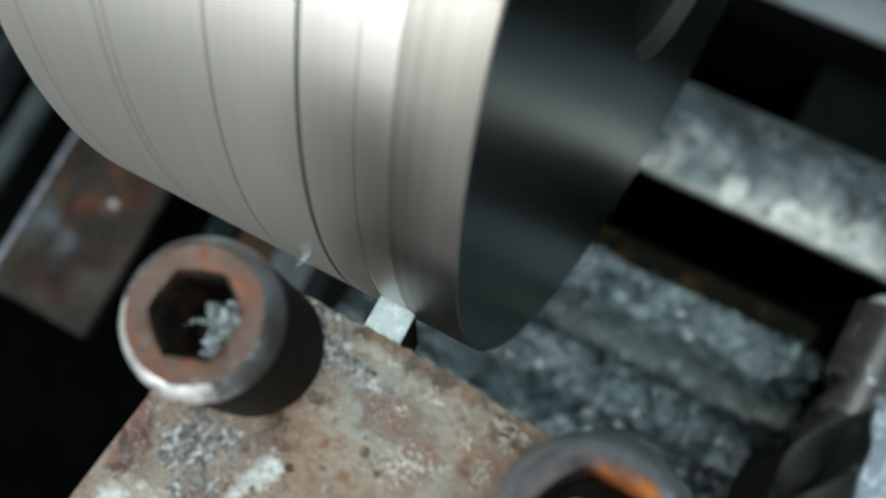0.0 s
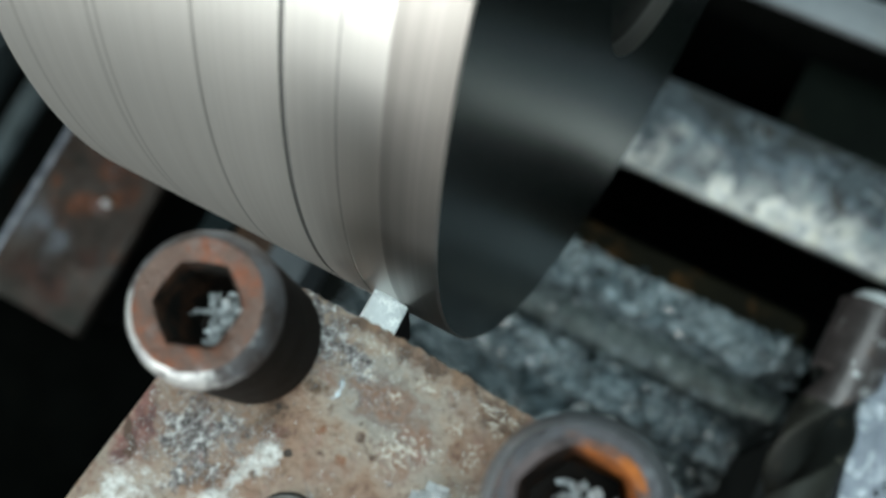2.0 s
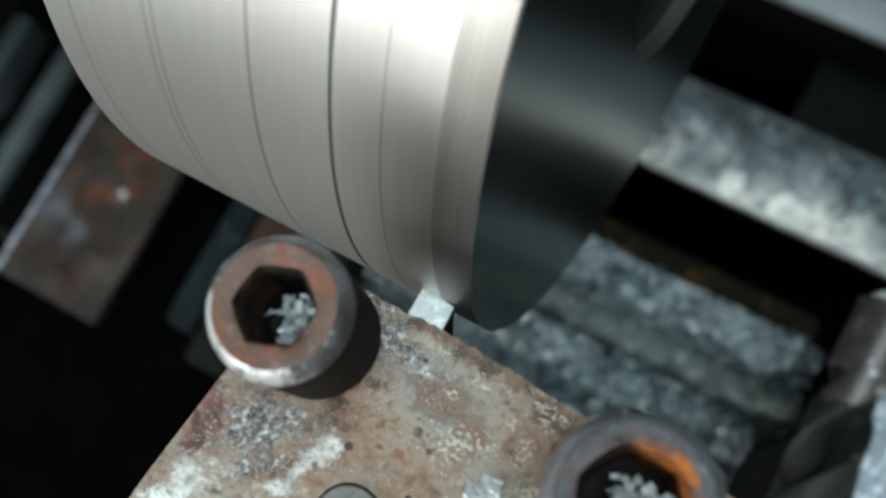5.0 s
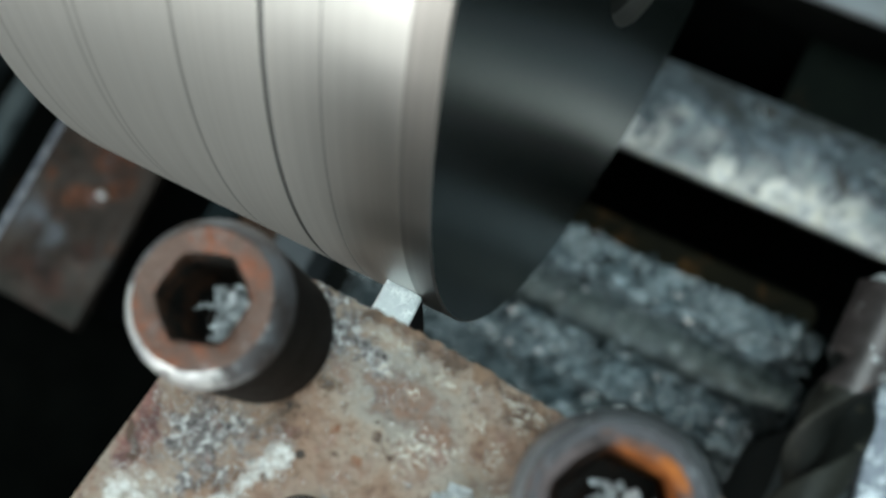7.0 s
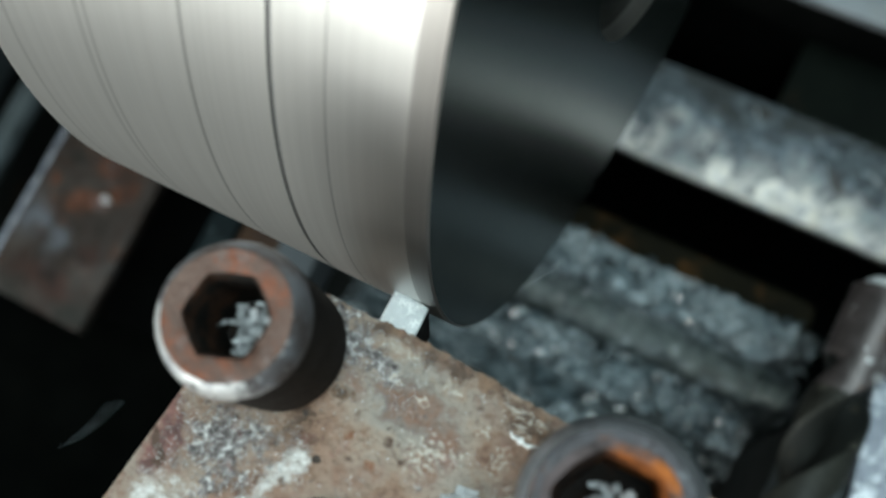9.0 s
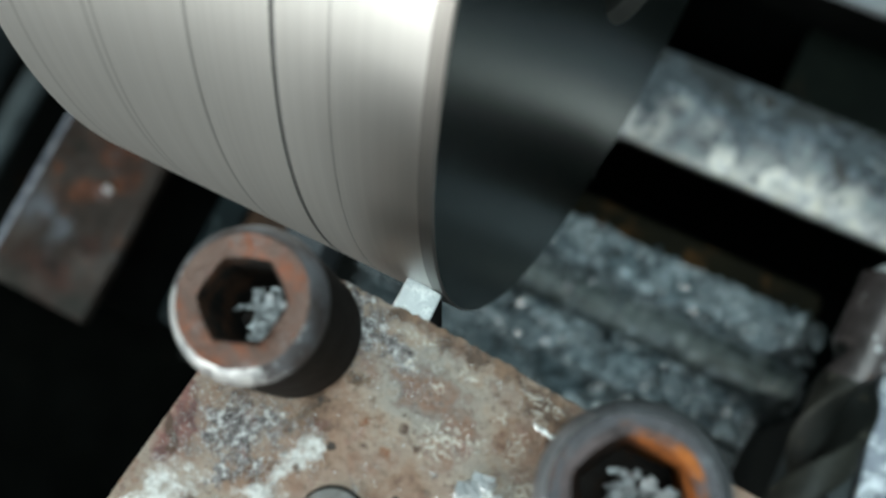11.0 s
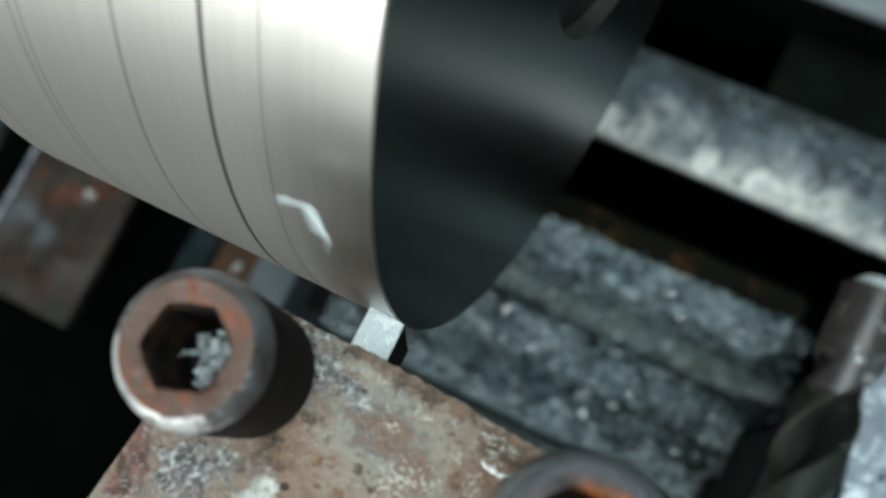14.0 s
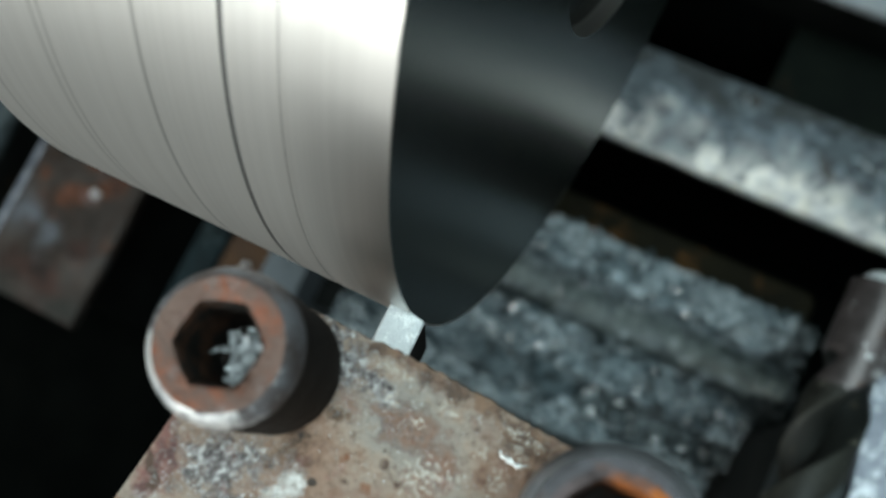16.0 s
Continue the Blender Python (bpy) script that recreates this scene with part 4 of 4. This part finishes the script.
def heap(name, x, y, z, r, count, high, sizes, seed, label):
    rng = random.Random(seed)
    bm = bmesh.new()
    for _ in range(count):
        a, d = rng.uniform(0, 6.3), r * rng.random() ** 0.6
        flake(bm, Vector((d * math.cos(a), d * math.sin(a), rng.uniform(0.1, high))), rng.uniform(*sizes), rng)
    return single(name, bm, FOIL, x, y, z, label, "swarf", kind="stuff", smooth=None)


heap("swarf_clump", 18.4, -93.4, 23.3, 1.5, 22, 0.5, (0.8, 2.0), 41, "bright chips lying on the rusty plate")
heap("swarf_clump", -109.2, -69.5, -238.9, 1.6, 8, 0.6, (1.2, 2.4), 47, "bright chips lying on the brown spacer")
heap("block_chip", -187.9, -66.9, -279.9, 2.0, 10, 0.8, (1.6, 3.2), 43, "bright chips lying on the rusty block")


# ---- what moves ----
def curl(name, length, wide, bend, mat, seed, label):
    """A thin torn ribbon of metal lying along x, bent through so many degrees, with ragged sides."""
    rng = random.Random(seed)
    bm = bmesh.new()
    n = max(7, int(length * 1.6))
    points, heading, p = [], -radians(bend) / 2, Vector((0, 0, 0))
    for k in range(n + 1):
        points.append(p.copy())
        heading += radians(bend) / n
        p += Vector((math.cos(heading), math.sin(heading), rng.uniform(-0.12, 0.12))) * length / n
    mid = sum(points, Vector()) / len(points)
    rows = []
    for k, q in enumerate(points):
        u = (k + 0.5) / (n + 1)
        w = wide * (0.18 + 0.82 * math.sin(math.pi * u) ** 0.7) * rng.uniform(0.25, 1.0)
        side = Vector((rng.uniform(-0.3, 0.3), 1, rng.uniform(-0.15, 0.15))).normalized() * w / 2
        c = q - mid + Vector((0, rng.uniform(-0.2, 0.2) * wide, 0))
        thick = Vector((0, 0, 0.05))
        rows.append([bm.verts.new(v) for v in (c - side, c + side * rng.uniform(0.5, 1.2), c + side * 0.7 + thick, c - side * 0.7 + thick)])
    for a, b in zip(rows, rows[1:]):
        for k in range(4):
            bm.faces.new((a[k], a[(k + 1) % 4], b[(k + 1) % 4], b[k]))
    bm.faces.new(rows[0])
    bm.faces.new(rows[-1])
    ob = new(name, mesh_of(name, bm, mat, 80))
    return tagged(ob, label, "metal chip", "chips thrown from the tool")


STILL = ("block_chip", "lathe_bed", "headstock", "bed_block", "feed_rod", "workpiece", "bed_swarf", "bed_crust")
riders = [ob for ob in scene.objects if ob.parent is None and ob.type in ("MESH", "EMPTY") and ob.get("kind") != "structure" and ob.name.split(".")[0] not in STILL]
TIP = (2.2, -91.0, -3.0)
# each chip: length, width, bend, metal, the way it lies; then the places it passes: seconds, x, y, z; it starts under the tool's edge and ends where it lands
CHIPS = [
    (2.6, 0.81, 30, CHIP, 10, [(0.3, *TIP), (0.42, 4.0, -84.0, 25.5), (0.5, 5.5, -88.1, 23.9), (1.0, 10.8, -88.2, 23.9), (1.5, 17.1, -86.1, 23.9), (1.75, 21.0, -80.0, 21.0), (2.1, 34.0, -62.0, -230.5)]),
    (2.2, 0.68, 60, CHIP, 60, [(1.8, *TIP), (1.9, 5.0, -84.0, 27.0), (2.0, 7.3, -89.0, 23.9), (2.5, 12.7, -89.3, 23.9), (3.0, 13.0, -87.5, 23.9), (4.0, 13.2, -85.6, 23.9), (4.6, 14.0, -81.0, 18.0), (5.0, 20.0, -70.0, -230.5)]),
    (2.6, 0.74, 40, BRIGHTCHIP, -30, [(7.2, *TIP), (7.6, 14.0, -82.0, 27.0), (8.0, 19.7, -86.6, 23.9), (16.0, 19.9, -86.8, 23.9)]),
    (2.4, 0.56, 90, CHIP, 70, [(0.0, -4.9, -79.2, 14.2), (0.2, -16.0, -90.0, 10.0), (0.7, -60.0, -130.0, -443.5)]),
    (2, 0.43, 50, CHIP, 100, [(0.38, *TIP), (0.50, -15.0, -90.2, 22.0), (0.65, -24.0, -94.0, 6.0), (1.0, -70.0, -140.0, -443.5)]),
    (7, 0.13, 40, GREYCHIP, 30, [(0.30, *TIP), (0.50, -29.4, -107.6, -8.0), (0.65, -34.0, -124.0, -30.0), (1.0, -80.0, -150.0, -443.5)]),
    (2, 0.62, 80, BRIGHTCHIP, 20, [(0.85, *TIP), (1.00, -2.5, -80.9, 23.6), (1.25, -20.0, -96.0, 6.0), (1.7, -70.0, -140.0, -443.5)]),
    (8, 0.13, 30, GREYCHIP, 28, [(0.80, *TIP), (1.00, -30.7, -102.8, -6.0), (1.15, -36.0, -116.0, -30.0), (1.5, -85.0, -150.0, -443.5)]),
    (9.2, 0.93, 35, BRIGHTCHIP, 9, [(3.80, *TIP), (4.00, -19.1, -90.3, 18.4), (4.15, -34.0, -97.0, 4.0), (4.6, -90.0, -150.0, -443.5)]),
    (4.4, 0.93, 70, GREYCHIP, 105, [(7.25, *TIP), (7.50, -21.5, -99.1, 9.4), (7.7, -34.0, -112.0, -10.0), (8.0, -80.0, -150.0, -443.5)]),
    (11.5, 0.3, -75, GREYCHIP, 42, [(7.80, *TIP), (8.00, -21.5, -101.2, 11.0), (8.2, -38.0, -118.0, -8.0), (8.6, -100.0, -160.0, -443.5)]),
    (7, 0.19, 20, GREYCHIP, 40, [(8.75, *TIP), (9.00, -18.8, -103.5, 10.0), (9.2, -40.0, -122.0, -14.0), (9.6, -100.0, -160.0, -443.5)]),
    (2.2, 0.31, 60, CHIP, 40, [(8.85, *TIP), (9.00, 13.5, -70.0, 3.0), (9.2, 34.0, -55.0, -40.0), (9.5, 52.0, -45.0, -229.5)]),
    (2.6, 0.43, 60, CHIP, 0, [(11.30, *TIP), (11.50, 12.5, -71.0, 0.0), (11.7, 34.0, -60.0, -60.0), (12.0, 46.0, -52.0, -229.5)]),
    (3.2, 0.62, 70, GREYCHIP, 110, [(11.80, *TIP), (12.00, -17.9, -103.8, 7.6), (12.2, -36.0, -120.0, -20.0), (12.6, -95.0, -150.0, -443.5)]),
    (7, 0.27, 45, GREYCHIP, 18, [(13.25, *TIP), (13.50, -31.1, -97.0, 4.8), (13.7, -46.0, -112.0, -20.0), (14.1, -120.0, -160.0, -443.5)]),
    (3.6, 0.87, 90, GREYCHIP, 120, [(13.30, *TIP), (13.50, -27.6, -100.5, 4.0), (13.7, -44.0, -120.0, -26.0), (14.1, -110.0, -160.0, -443.5)]),
    (6, 1.86, 60, BRIGHTCHIP, 125, [(13.88, *TIP), (14.00, -0.3, -76.0, 30.0), (14.2, -26.0, -96.0, 12.0), (14.6, -85.0, -150.0, -443.5)]),
    (10.5, 0.17, 25, GREYCHIP, 31, [(14.30, *TIP), (14.50, -24.9, -101.9, 0.9), (14.7, -42.0, -112.0, -20.0), (15.1, -110.0, -155.0, -443.5)]),
    (5.5, 0.3, 40, GREYCHIP, 5, [(14.32, *TIP), (14.50, -22.1, -83.1, 8.0), (14.7, -40.0, -84.0, -24.0), (15.1, -95.0, -110.0, -443.5)]),
    (5.6, 1.12, 80, BRIGHTCHIP, 70, [(14.70, *TIP), (15.00, -15.3, -90.8, 22.4), (15.3, -40.0, -110.0, -20.0), (15.7, -90.0, -150.0, -443.5)]),
    (1.6, 0.5, 60, BRIGHTCHIP, 80, [(15.40, *TIP), (15.50, -12.5, -82.0, 13.6), (15.7, -30.0, -98.0, 4.0), (15.95, -85.0, -150.0, -443.5)]),
]
chips = [(curl("flying_chip", length, wide, bend, mat, 31 + k, "thin torn aluminium chip thrown off by the tool"), lean, rows) for k, (length, wide, bend, mat, lean, rows) in enumerate(CHIPS)]


def motions():
    # the cylinder turns in its place
    walk(work, [(k / 30.0, Matrix.Translation(at(WORK_X, 0, 0)) @ pose(0, 0, 0, -(k * 67.0) % 360.0, 0, 0)) for k in range(481)])
    # the carriage and all that rides on it are fed along the bed
    for ob in riders:
        walk(ob, [(row[0], Matrix.Translation((fed(row[0]) * MM, 0, 0)) @ ob.matrix_basis.copy()) for row in ROWS])
    # the freshly cut band follows the tool towards the end face
    walk(fresh_cut, [(t, pose(x * MM, 0, 0)) for t, x in ((0.0, -6.55), (1.0, -6.0), (2.0, -5.55), (3.5, -5.1), (4.0, -4.9), (6.5, -3.1), (8.0, -2.5), (9.0, -2.3), (11.5, -1.25), (12.5, -0.8), (13.5, -0.3), (16.0, -0.02))])
    for chip, lean, path in chips:
        first, last = path[0], path[-1]
        full = ([(0.0, *first[1:])] if first[0] > 0 else []) + path + ([(16.0, *last[1:])] if last[0] < 16 else [])
        rows = []
        for t, x, y, z in full:
            # it tumbles away from the way it lies when it first comes clear of the tool
            j = min([k for k, p in enumerate(path) if p[0] <= t] or [0]) if t <= path[0][0] else max(k for k, p in enumerate(path) if p[0] <= t)
            turn = 0.0 if 20.0 < z < 24.5 else 50.0 * (j - 1 if first[0] > 0 else j)
            rows.append((t, Matrix.Translation(at(x + fed(min(t, last[0]) if z < -400 else t), y, z)) @ pose(0, 0, 0, turn * 0.5, turn * 0.3, lean + 27.0 + turn)))
        walk(chip, rows)


motions()
